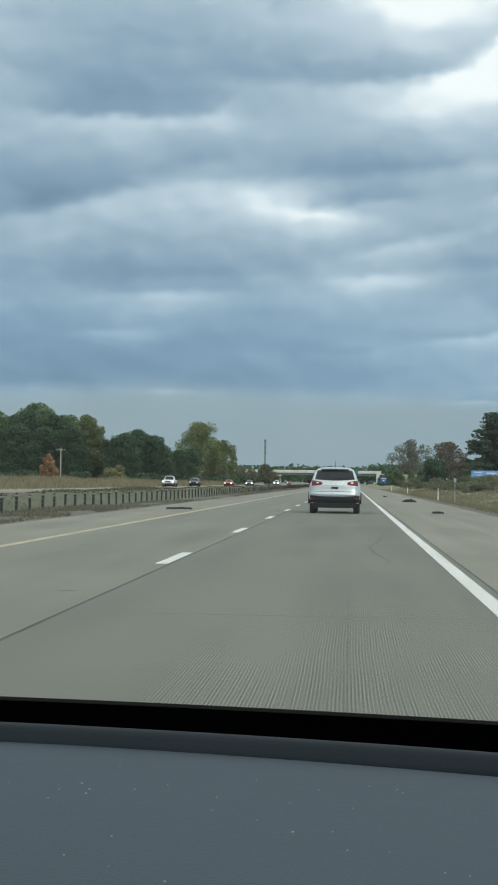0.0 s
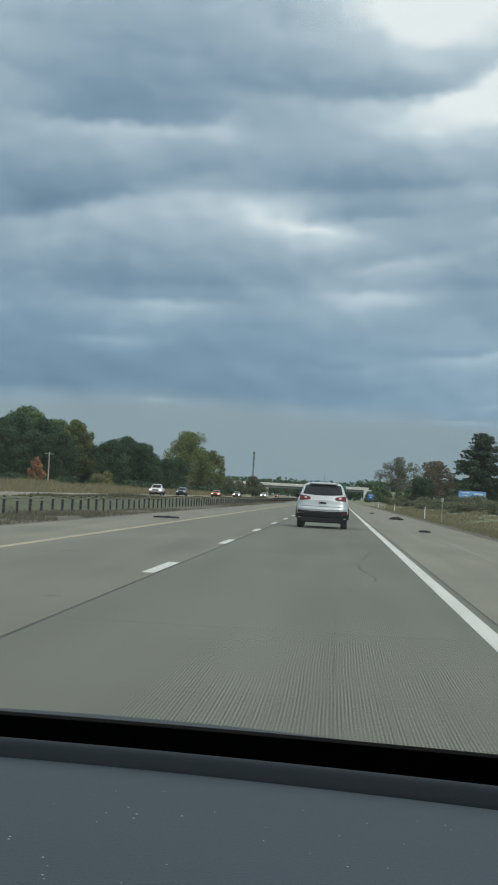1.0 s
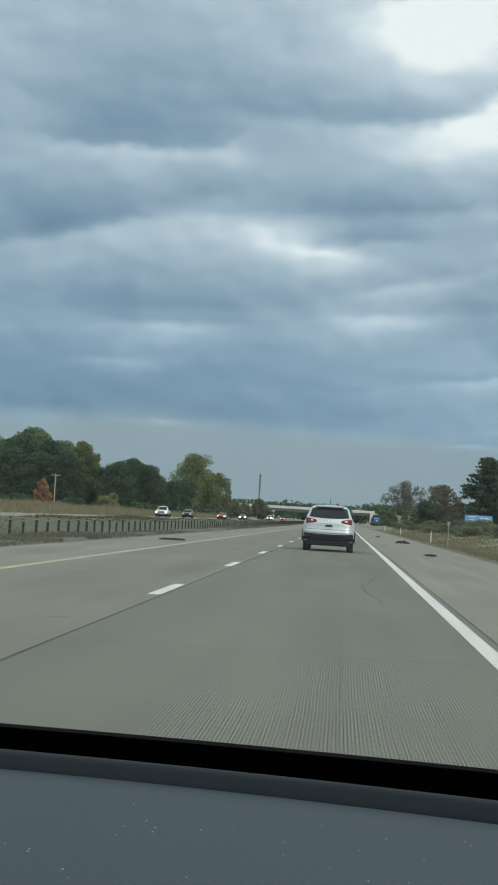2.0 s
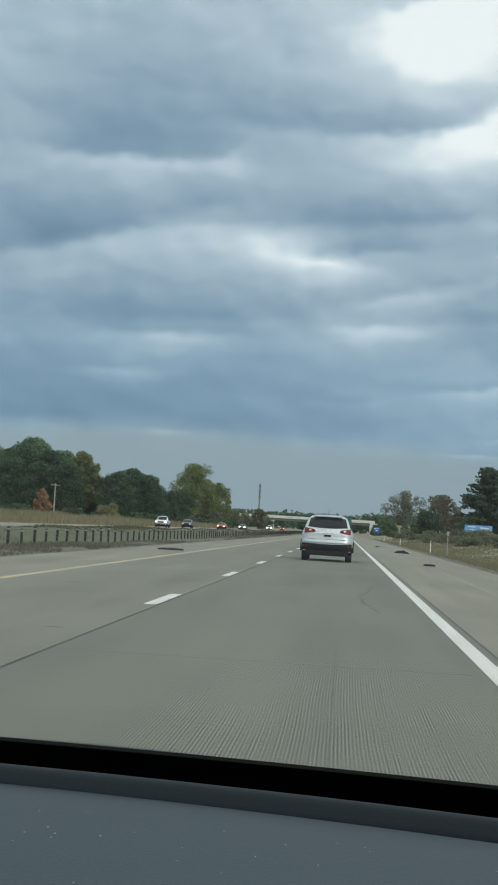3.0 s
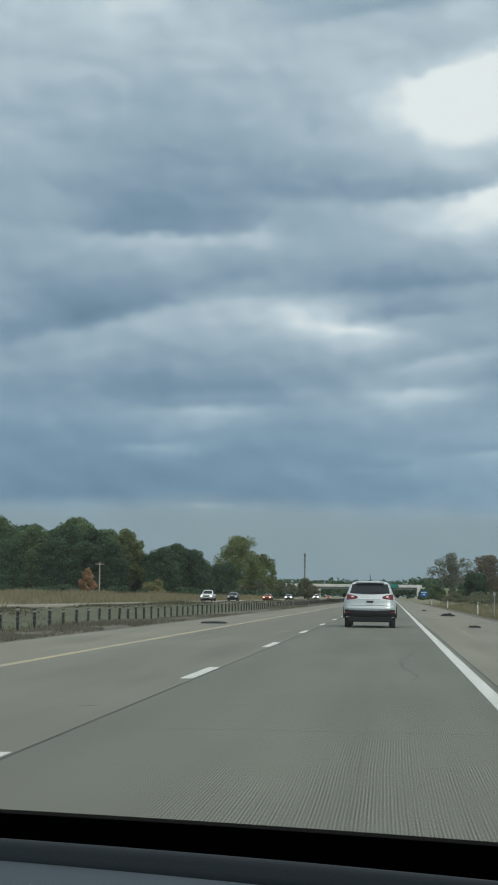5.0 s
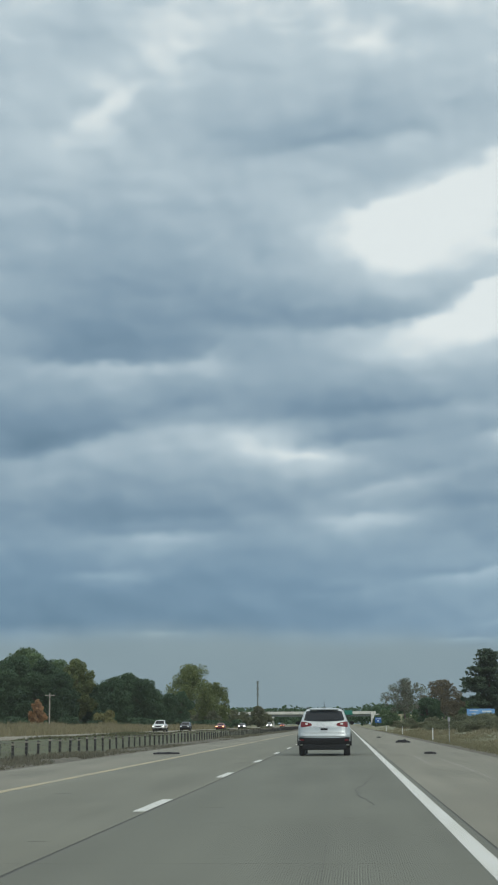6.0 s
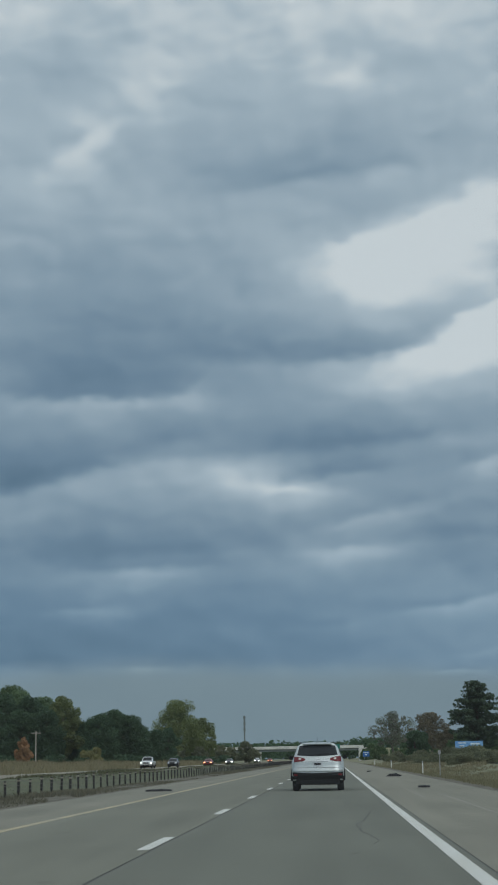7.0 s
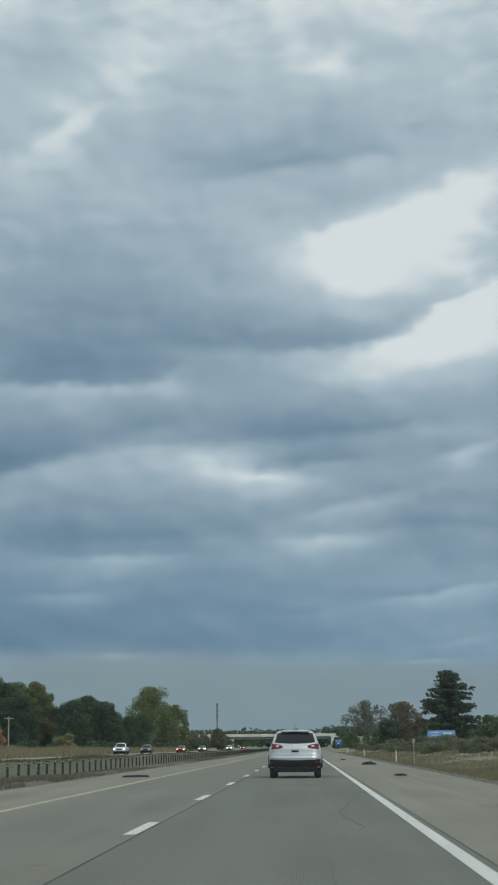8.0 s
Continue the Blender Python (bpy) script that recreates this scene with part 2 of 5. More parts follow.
def concrete_material(name, colour, grooves, tracks=1.0):
    """Brushed road concrete: long stains, wheel tracks, grooves sawn along the lane."""
    mt = bpy.data.materials.new(name)
    mt.use_nodes = True
    nt = mt.node_tree
    bs = nt.nodes["Principled BSDF"]
    bs.inputs["Roughness"].default_value = 0.85
    bs.inputs["Specular IOR Level"].default_value = 0.3
    geo = nt.nodes.new("ShaderNodeNewGeometry")

    def noise_at(sx, sy, detail, off=0.0):
        mp = nt.nodes.new("ShaderNodeMapping")
        mp.inputs["Scale"].default_value = (sx, sy, 1)
        mp.inputs["Location"].default_value = (off, off, 0)
        nt.links.new(geo.outputs["Position"], mp.inputs["Vector"])
        n = nt.nodes.new("ShaderNodeTexNoise")
        n.inputs["Scale"].default_value, n.inputs["Detail"].default_value = 1.0, detail
        nt.links.new(mp.outputs[0], n.inputs["Vector"])
        return n.outputs[0]

    def m(op, a, b=0.0, c=0.0):
        n = nt.nodes.new("ShaderNodeMath")
        n.operation = op
        for i, v in enumerate((a, b, c)):
            if isinstance(v, (int, float)):
                n.inputs[i].default_value = v
            else:
                nt.links.new(v, n.inputs[i])
        return n.outputs[0]

    long = noise_at(1.3, 0.05, 4.0)
    patch = noise_at(0.45, 0.16, 5.0, 3.0)
    grit = noise_at(60, 60, 3.0)
    v = m("MULTIPLY_ADD", m("SUBTRACT", long, 0.5), 0.55 * tracks, 1.0)
    v = m("MULTIPLY_ADD", m("SUBTRACT", patch, 0.5), 0.5, v)
    v = m("MULTIPLY_ADD", m("SUBTRACT", grit, 0.5), 0.25, v)
    height = m("MULTIPLY", grit, 0.25)
    if grooves:
        sep = nt.nodes.new("ShaderNodeSeparateXYZ")
        nt.links.new(geo.outputs["Position"], sep.inputs[0])
        wander = m("MULTIPLY_ADD", noise_at(0.6, 0.25, 2.0, 9.0), 0.05, sep.outputs[0])
        each = noise_at(34, 0.3, 2.0, 2.0)
        wave = m("SINE", m("MULTIPLY", wander, 2 * math.pi / 0.020))
        where = m("MINIMUM", m("MAXIMUM", m("MULTIPLY_ADD", noise_at(1.5, 0.35, 3.0, 5.0), 5.0, -1.9), 0.0), 1.0)
        lane = m("SUBTRACT", 1.0, m("MINIMUM", m("POWER", m("MULTIPLY", m("ADD", sep.outputs[0], 0.05), 0.86), 4.0), 1.0))
        where = m("MULTIPLY", m("MULTIPLY", where, lane), m("MINIMUM", m("MAXIMUM", m("MULTIPLY_ADD", each, 4.0, -1.2), 0.0), 1.2))
        where = m("MULTIPLY", where, m("MINIMUM", m("MAXIMUM", m("MULTIPLY_ADD", sep.outputs[1], -0.16, 2.45), 0.0), 1.0))
        v = m("MULTIPLY_ADD", m("MULTIPLY", wave, where), 0.44 * grooves, v)
        height = m("MULTIPLY_ADD", m("MULTIPLY", wave, where), 0.5, height)
    info = nt.nodes.new("ShaderNodeObjectInfo")
    v = m("MULTIPLY", v, m("MULTIPLY_ADD", info.outputs["Random"], 0.04, 0.98))
    mx = nt.nodes.new("ShaderNodeVectorMath")
    mx.operation = "SCALE"
    mx.inputs[0].default_value = colour
    nt.links.new(v, mx.inputs["Scale"])
    nt.links.new(mx.outputs[0], bs.inputs["Base Color"])
    bp = nt.nodes.new("ShaderNodeBump")
    bp.inputs["Strength"].default_value, bp.inputs["Distance"].default_value = 0.35, 0.006
    nt.links.new(height, bp.inputs["Height"])
    nt.links.new(bp.outputs[0], bs.inputs["Normal"])
    return mt


def lamp_material(name, colour, strength):
    mt = material(name, colour, 0.2, vary=0.02)
    bs = mt.node_tree.nodes["Principled BSDF"]
    bs.inputs["Emission Color"].default_value = (*colour, 1)
    bs.inputs["Emission Strength"].default_value = strength
    return mt


def glass_material(name, tint, gloss, veil_film):
    """Clear glass with a weak mirror and a film of dust, added to veil the darks outside with scattered daylight."""
    mt = bpy.data.materials.new(name)
    mt.use_nodes = True
    nt = mt.node_tree
    nt.nodes.clear()
    tr = nt.nodes.new("ShaderNodeBsdfTransparent")
    tr.inputs[0].default_value = (*tint, 1)
    gl = nt.nodes.new("ShaderNodeBsdfGlossy")
    gl.inputs["Roughness"].default_value = 0.03
    # thin veil added to raise dark tones behind the pane, as haze would
    dust = nt.nodes.new("ShaderNodeBsdfTranslucent")
    dust.inputs[0].default_value = (0.8, 0.8, 0.78, 1)
    m1, m2 = nt.nodes.new("ShaderNodeMixShader"), nt.nodes.new("ShaderNodeMixShader")
    m1.inputs[0].default_value, m2.inputs[0].default_value = gloss, veil_film
    out = nt.nodes.new("ShaderNodeOutputMaterial")
    nt.links.new(tr.outputs[0], m1.inputs[1])
    nt.links.new(gl.outputs[0], m1.inputs[2])
    nt.links.new(m1.outputs[0], m2.inputs[1])
    nt.links.new(dust.outputs[0], m2.inputs[2])
    nt.links.new(m2.outputs[0], out.inputs[0])
    return mt


M_LANE = concrete_material("lane_concrete", (0.164, 0.169, 0.136), 1.0)
M_PASSING = concrete_material("passing_lane_concrete", (0.195, 0.195, 0.154), 0.0)
M_SHOULDER = concrete_material("shoulder_concrete", (0.236, 0.227, 0.180), 0.0, 0.8)
M_FARROAD = concrete_material("far_road_concrete", (0.25, 0.225, 0.17), 0.0)
M_WHITE = material("white_road_paint", (0.72, 0.72, 0.68), 0.65, vary=0.18, scale=1.0, fine=9, stretch=(9, 0.35, 1), second=(0.62, 0.615, 0.55))
M_YELLOW = material("worn_yellow_paint", (0.52, 0.43, 0.26), 0.7, vary=0.15, scale=1.2, fine=30, second=(0.36, 0.33, 0.24))
M_SEAL = material("joint_sealant", (0.075, 0.075, 0.07), 0.8, vary=0.4, scale=1.5, fine=30)
M_CRACK = material("tar_crack", (0.135, 0.135, 0.115), 0.85, vary=0.5, scale=6, fine=40)
M_GROUND = material("grass_ground", (0.255, 0.24, 0.145), 0.95, vary=0.35, scale=0.10, fine=1.3, second=(0.155, 0.165, 0.09))
M_GRAVEL = material("gravel_verge", (0.160, 0.146, 0.113), 0.95, vary=0.5, scale=1.6, fine=9, bump=0.9, second=(0.098, 0.092, 0.066))
M_TAN = leaf_material("dry_grass", (0.36, 0.305, 0.19), (0.20, 0.185, 0.11))
M_MEDIAN = leaf_material("median_grass_blades", (0.165, 0.168, 0.092), (0.115, 0.118, 0.064))
M_MEDIANTURF = material("median_turf", (0.112, 0.124, 0.062), 0.95, vary=0.3, scale=0.22, fine=2.2, second=(0.080, 0.086, 0.046))
M_PALESTREAK = material("pale_scuff", (0.36, 0.345, 0.29), 0.9, vary=0.3, scale=2, fine=30)
M_DEAD = leaf_material("dead_grass", (0.20, 0.185, 0.13), (0.125, 0.118, 0.082))
M_MOWN = leaf_material("mown_grass", (0.250, 0.226, 0.136), (0.168, 0.158, 0.090))
M_WEED = leaf_material("dry_weeds", (0.31, 0.275, 0.175), (0.17, 0.155, 0.095))
M_STAIN = material("dirt_smudge", (0.140, 0.142, 0.120), 0.9, vary=0.3, scale=3, fine=30)
M_POST = material("weathered_post", (0.032, 0.029, 0.026), 0.8, vary=0.3, scale=3, fine=30)
M_BAND = material("grey_post_strap", (0.34, 0.31, 0.24), 0.7, vary=0.3, scale=3, fine=30)
M_STEEL = material("galvanised_steel", (0.42, 0.42, 0.41), 0.45, 0.7, vary=0.2, scale=2)
M_BARK = material("bark", (0.13, 0.10, 0.075), 0.95, vary=0.4, scale=2.5, fine=25)
M_GREYBARK = material("grey_bark", (0.20, 0.18, 0.155), 0.95, vary=0.35, scale=2.5, fine=25)
M_LEAF = leaf_material("leaf_green", (0.178, 0.258, 0.118), (0.090, 0.142, 0.078))
M_LEAF_DARK = leaf_material("leaf_dark", (0.102, 0.166, 0.088), (0.066, 0.112, 0.068))
M_LEAF_OLIVE = leaf_material("leaf_olive", (0.242, 0.278, 0.110), (0.118, 0.158, 0.074))
M_LEAF_GREY = leaf_material("leaf_grey_green", (0.235, 0.248, 0.150), (0.128, 0.142, 0.088))
M_LEAF_THIN = leaf_material("leaf_thin_grey", (0.205, 0.228, 0.165), (0.13, 0.15, 0.11))
M_LEAF_RUST = leaf_material("leaf_rust", (0.205, 0.172, 0.112), (0.125, 0.118, 0.082))
M_LEAF_ORANGE = leaf_material("leaf_orange", (0.43, 0.245, 0.125), (0.28, 0.18, 0.095))
M_LEAF_YELLOW = leaf_material("leaf_yellow_green", (0.29, 0.27, 0.11), (0.15, 0.16, 0.075))
M_NEEDLE = leaf_material("needles", (0.105, 0.152, 0.094), (0.062, 0.094, 0.064))
M_BRIDGE = material("bridge_concrete", (0.72, 0.71, 0.65), 0.85, vary=0.2, scale=0.3, fine=4)
M_GIRDER = material("bridge_girder", (0.17, 0.20, 0.19), 0.6, vary=0.2, scale=0.3, fine=4)
M_BLUE = material("blue_sign_face", (0.03, 0.14, 0.42), 0.4, vary=0.1, scale=1.0)
M_BOARD = material("blue_billboard_face", (0.10, 0.28, 0.60), 0.5, vary=0.25, scale=0.5, fine=2, second=(0.20, 0.40, 0.66))
M_PALE = material("pale_print", (0.62, 0.72, 0.80), 0.5, vary=0.2, scale=0.8)
M_WHITEPLASTIC = material("white_plastic", (0.75, 0.75, 0.72), 0.5, vary=0.15)
M_RUBBER = material("tyre_rubber", (0.022, 0.022, 0.024), 0.85, vary=0.2, fine=60)
M_SILVER = material("silver_paint", (0.61, 0.645, 0.645), 0.34, 0.4, vary=0.04, scale=1.5, coat=0.25)
M_BLACKPLASTIC = material("black_plastic", (0.012, 0.013, 0.014), 0.7, vary=0.2, spec=0.2)
M_CARGLASS = material("dark_glass", (0.012, 0.016, 0.020), 0.06, vary=0.05, spec=0.3)
M_REDLAMP = material("red_lamp", (0.17, 0.006, 0.011), 0.35, vary=0.2, scale=8, coat=0.1, spec=0.3)
M_CHROME = material("chrome", (0.75, 0.75, 0.76), 0.12, 1.0, vary=0.05)
M_PLATE = material("number_plate", (0.55, 0.57, 0.60), 0.5, vary=0.1)
M_DASH = material("dash_vinyl", (0.034, 0.056, 0.072), 0.6, vary=0.12, scale=3, fine=700, bump=0.12)
M_LIP = material("dash_trim", (0.010, 0.017, 0.023), 0.62, vary=0.10, scale=3, fine=500, bump=0.06, spec=0.22)
M_FRIT = material("black_glass_border", (0.004, 0.004, 0.004), 0.5, vary=0.1, spec=0.05)
M_HOOD = material("dark_car_paint", (0.020, 0.025, 0.030), 0.55, 0.0, vary=0.1, spec=0.25)
M_CABLE = material("rusty_cable", (0.16, 0.14, 0.12), 0.8, vary=0.3)
M_POLEWOOD = material("bleached_pole_wood", (0.42, 0.38, 0.32), 0.9, vary=0.3, scale=2, fine=20)
M_LINER = material("grey_headliner", (0.10, 0.10, 0.105), 0.95, vary=0.1, fine=80)
M_WINDSHIELD = glass_material("windshield_glass", (0.962, 0.988, 0.986), 0.03, 0.009)
M_SPECK = material("dust_speck", (0.40, 0.42, 0.43), 0.4, vary=0.1)
M_HEADLAMP = lamp_material("lit_headlamp", (1.0, 0.93, 0.80), 7.0)
M_AMBER = lamp_material("lit_amber_lamp", (1.0, 0.32, 0.12), 5.0)


# ---- building helpers ----
def mesh_from(name, verts, faces, mats=(), smooth=False, index=None):
    me = bpy.data.meshes.new(name)
    me.from_pydata([tuple(v) for v in verts], [], [tuple(f) for f in faces])
    for mt in mats:
        me.materials.append(mt)
    if smooth:
        me.polygons.foreach_set("use_smooth", [True] * len(me.polygons))
    if index is not None:
        me.polygons.foreach_set("material_index", index)
    me.update()
    return me


def finish(name, bm, mt, smooth=False):
    me = bpy.data.meshes.new(name)
    bmesh.ops.recalc_face_normals(bm, faces=bm.faces)
    if smooth:
        for f in bm.faces:
            f.smooth = True
    bm.to_mesh(me)
    bm.free()
    me.materials.append(mt)
    return me


def part(name, bm, mt, parent=None, label="", smooth=False, at=None):
    """Links a bmesh (or a ready mesh) as one object under its thing."""
    me = bm if isinstance(bm, bpy.types.Mesh) else finish(name, bm, mt, smooth)
    ob = new(name, me)
    if parent:
        ob.parent = parent
    if at is not None:
        ob.matrix_basis = at
    return tagged(ob, label)


def thing(name, label, category, group="", kind="", at=None):
    ob = new(name)
    ob.empty_display_size = 0.2
    if at is not None:
        ob.matrix_basis = at
    return tagged(ob, label, category, group, kind)


def box(x0, x1, y0, y1, z0, z1, bevel=0.0, seg=1):
    bm = bmesh.new()
    bmesh.ops.create_cube(bm, size=1.0)
    for v in bm.verts:
        v.co = Vector((x0 + (v.co.x + 0.5) * (x1 - x0), y0 + (v.co.y + 0.5) * (y1 - y0), z0 + (v.co.z + 0.5) * (z1 - z0)))
    if bevel:
        bmesh.ops.bevel(bm, geom=bm.edges[:], offset=bevel, segments=seg, affect="EDGES")
    return bm


def rod(a, b, r0, r1, n=8, bm=None):
    """A tapered round bar from a to b."""
    bm = bm or bmesh.new()
    a, b = Vector(a), Vector(b)
    q = (b - a).to_track_quat("Z", "Y")
    rings = []
    for c, r in ((a, r0), (b, r1)):
        rings.append([bm.verts.new(c + q @ Vector((r * math.cos(2 * math.pi * i / n), r * math.sin(2 * math.pi * i / n), 0))) for i in range(n)])
    for i in range(n):
        bm.faces.new((rings[0][i], rings[0][(i + 1) % n], rings[1][(i + 1) % n], rings[1][i]))
    bm.faces.new(rings[1])
    bm.faces.new(rings[0][::-1])
    return bm


def loft(sections, cap=True):
    """Skin over closed sections that have the same number of points."""
    bm = bmesh.new()
    rows = [[bm.verts.new(p) for p in s] for s in sections]
    n = len(rows[0])
    for r0, r1 in itertools.pairwise(rows):
        for i in range(n):
            bm.faces.new((r0[i], r0[(i + 1) % n], r1[(i + 1) % n], r1[i]))
    if cap:
        bm.faces.new(rows[0][::-1])
        bm.faces.new(rows[-1])
    return bm


# ---- ground and road ----
GROUND_PROFILE = [(-4000, 2.0), (-1500, 2.0), (-600, 1.5), (-250, 1.2), (-140, 0.9), (-90, 0.6), (-60, 0.3), (-45, 0.05), (-38, -0.12), (-35, -0.16),
                  (-21.3, -0.16), (-20.9, 0.10), (-19.5, 0.05), (-17, -0.55), (-15, -0.85), (-13, -0.6), (-11.5, -0.3), (-10.3, -0.14), (-9, -0.13), (5.2, -0.13),
                  (6.2, -0.2), (8, -0.45), (10.5, -0.6), (13, -0.3), (17, 0.1), (24, 0.4), (40, 0.6), (90, 0.8), (250, 1.0), (600, 1.5), (1500, 2.0), (4000, 2.0)]


def ground_height(x):
    for (x0, z0), (x1, z1) in itertools.pairwise(GROUND_PROFILE):
        if x0 <= x <= x1:
            return z0 + (z1 - z0) * (x - x0) / (x1 - x0)
    return 0.0


def make_ground():
    ys = [-1200, -500, -200, -80, -30] + [-10 + 6 * i for i in range(50)] + [320, 360, 420, 500, 600, 720, 900, 1200, 1700, 2500, 3600, 4800]
    xs = [p[0] for p in GROUND_PROFILE]
    verts, faces = [], []
    for y in ys:
        for x, z in GROUND_PROFILE:
            rough = 0.10 * noise.noise(Vector((x * 0.31, y * 0.17, 1.0))) if not -37 < x < -20.5 and not -9.5 < x < 5.5 and abs(x) < 700 else 0.0
            verts.append((x, y, z + rough))
    n = len(xs)
    for j in range(len(ys) - 1):
        for i in range(n - 1):
            a = j * n + i
            faces.append((a, a + 1, a + n + 1, a + n))
    ob = new("ground", mesh_from("ground", verts, faces, (M_GROUND,), True))
    tagged(ob, "open flat ground with rough autumn grass", "ground", kind="structure")


make_ground()

def make_median():
    """Turf of the grassy median, in its swale."""
    xs = [-20.6, -19.5, -18, -17, -16, -15, -14, -13, -12.2, -11.5, -10.9, -10.3]
    ys = [-60 + 4.0 * i for i in range(150)] + [540 + 25.0 * i for i in range(40)]
    verts = [(x, y, ground_height(x) + 0.16 + 0.05 * noise.noise(Vector((x * 0.6, y * 0.3, 4.0))) if 0 < i < len(xs) - 1 else ground_height(x) - 0.05) for y in ys for i, x in enumerate(xs)]
    n = len(xs)
    faces = [(j * n + i, j * n + i + 1, (j + 1) * n + i + 1, (j + 1) * n + i) for j in range(len(ys) - 1) for i in range(n - 1)]
    tagged(new("median", mesh_from("median", verts, faces, (M_MEDIANTURF,), True)), "green-brown turf in the median ditch", "grass", kind="structure")


make_median()

STRIPS = [("lane_slab", -2.369, 1.438, M_LANE), ("lane_slab", -5.71, -2.405, M_PASSING), ("shoulder_slab", 1.462, 4.95, M_SHOULDER), ("shoulder_slab", -8.20, -5.73, M_SHOULDER)]
SLAB = 8.0
road = thing("road", "grey concrete freeway with white and yellow lines", "road", kind="structure")
for nm, x0, x1, mt in STRIPS:
    part("far_" + nm, box(x0, x1, 148.0, 3600.0, -0.12, 0.0), mt, road)
    part("far_" + nm, box(x0, x1, -400.0, -12.0, -0.12, 0.0), mt, road)
for x, w in ((-2.387, 0.036), (1.45, 0.024), (-5.72, 0.018)):
    part("joint_seal", box(x - w / 2, x + w / 2, -400, 3600, -0.10, -0.004), M_SEAL, road, "dark sealed joint")
part("edge_line", box(1.181, 1.351, -400, 3600, -0.02, 0.004), M_WHITE, road, "solid white edge line")
part("edge_line", box(-5.70, -5.53, -400, 3600, -0.02, 0.004), M_YELLOW, road, "worn yellow edge line")
DASH_AT, DASH_STEP, DASH_LONG = 6.9, 12.2, 3.05
dash_mesh = finish("lane_dash", box(-0.08, 0.08, 0, DASH_LONG, -0.02, 0.004), M_WHITE)
for i in range(-3, 90):
    part("lane_dash", dash_mesh, None, road, at=pose(-2.505, DASH_AT + DASH_STEP * i, 0))

far_road = thing("far_road", "pale concrete carriageway across the grass median", "road", kind="structure")
part("far_carriageway", box(-33.6, -21.6, -400, 3600, -0.15, 0.0), M_FARROAD, far_road)
part("edge_line", box(-31.2, -31.05, -400, 3600, -0.02, 0.004), M_WHITE, far_road)
part("edge_line", box(-23.7, -23.55, -400, 3600, -0.02, 0.004), M_YELLOW, far_road)


def verge(name, x0, x1, z0, z1, seed, label):
    """A low ragged bank of gravel and clods beside the slab."""
    rng = random.Random(seed)
    verts, faces = [], []
    ys = [-20 + 0.45 * i for i in range(560)] + [232 + 10 * i for i in range(70)]
    n = 11
    for y in ys:
        edge = 0.25 * noise.noise(Vector((y * 0.35, seed, 0)))
        top = 0.75 + 0.9 * noise.noise(Vector((y * 0.22, seed + 5.0, 0)))
        for k in range(n):
            u = k / (n - 1)
            x = x0 + (x1 + edge * u - x0) * u
            rise = math.sin(math.pi * min(1.0, u * 1.15)) ** 1.5 * top
            lump = rng.uniform(-0.025, 0.035) * min(1.0, 4 * u)
            z = z0 + z1 * rise + lump - (0.3 if k in (0, n - 1) else 0.0)
            verts.append((x, y, z))
    for j in range(len(ys) - 1):
        for i in range(n - 1):
            k = j * n + i
            faces.append((k, k + 1, k + n + 1, k + n))
    ob = new(name, mesh_from(name, verts, faces, (M_GRAVEL,)))
    tagged(ob, label, "verge", kind="structure")


verge("verge_left", -8.15, -10.7, -0.03, 0.05, 3, "grey gravel bank along the shoulder")
verge("verge_right", 4.97, 5.75, -0.035, 0.03, 4, "strip of gravel and dead grass beside the shoulder")


# ---- foliage ----
def leaf_cloud(centres, radii, count, size, rng, flat=0.75, shell=0.55):
    """Leaf clumps as small tilted, folded blades scattered over the outside of several rounded masses."""
    centres, radii = np.asarray(centres, float), np.asarray(radii, float)
    weight = radii ** 2 / (radii ** 2).sum()
    pick = rng.choice(len(centres), size=count, p=weight)
    d = rng.normal(size=(count, 3))
    d /= np.linalg.norm(d, axis=1)[:, None]
    depth = shell + (1.17 - shell) * rng.random(count) ** 0.7
    pos = centres[pick] + d * (radii[pick] * depth)[:, None] * np.array((1, 1, flat))
    side = rng.normal(size=(count, 3))
    side /= np.linalg.norm(side, axis=1)[:, None]
    up = np.cross(side, d + 0.6 * rng.normal(size=(count, 3)))
    up /= np.linalg.norm(up, axis=1)[:, None] + 1e-6
    s = size * (0.55 + 0.9 * rng.random(count))[:, None]
    mid = pos + d * s * 0.22
    verts = np.stack([pos - side * s * 0.5 - up * s * 0.22, mid - up * s * 0.5, pos + side * s * 0.5 - up * s * 0.1,
                      pos + side * s * 0.35 + up * s * 0.35, mid + up * s * 0.5, pos - side * s * 0.4 + up * s * 0.3], axis=1).reshape(-1, 3)
    base = np.arange(count)[:, None] * 6
    faces = np.concatenate([base + np.array((0, 1, 4, 5)), base + np.array((1, 2, 3, 4))])
    return verts, faces


def leaf_mesh(name, centres, radii, count, size, rng, mt, flat=0.75, shell=0.55):
    v, f = leaf_cloud(centres, radii, count, size, rng, flat, shell)
    return mesh_from(name, v, f, (mt,))


def branch(bm, a, b, r0, r1, rng, bend=0.12, steps=3):
    """A crooked tapered limb."""
    a, b = np.asarray(a, float), np.asarray(b, float)
    length = np.linalg.norm(b - a)
    last, lr = a, r0
    for i in range(1, steps + 1):
        t = i / steps
        p = a + (b - a) * t + (rng.normal(size=3) * bend * length * 0.3 if i < steps else 0)
        r = r0 + (r1 - r0) * t
        rod(last, p, lr, r, 6, bm)
        last, lr = p, r


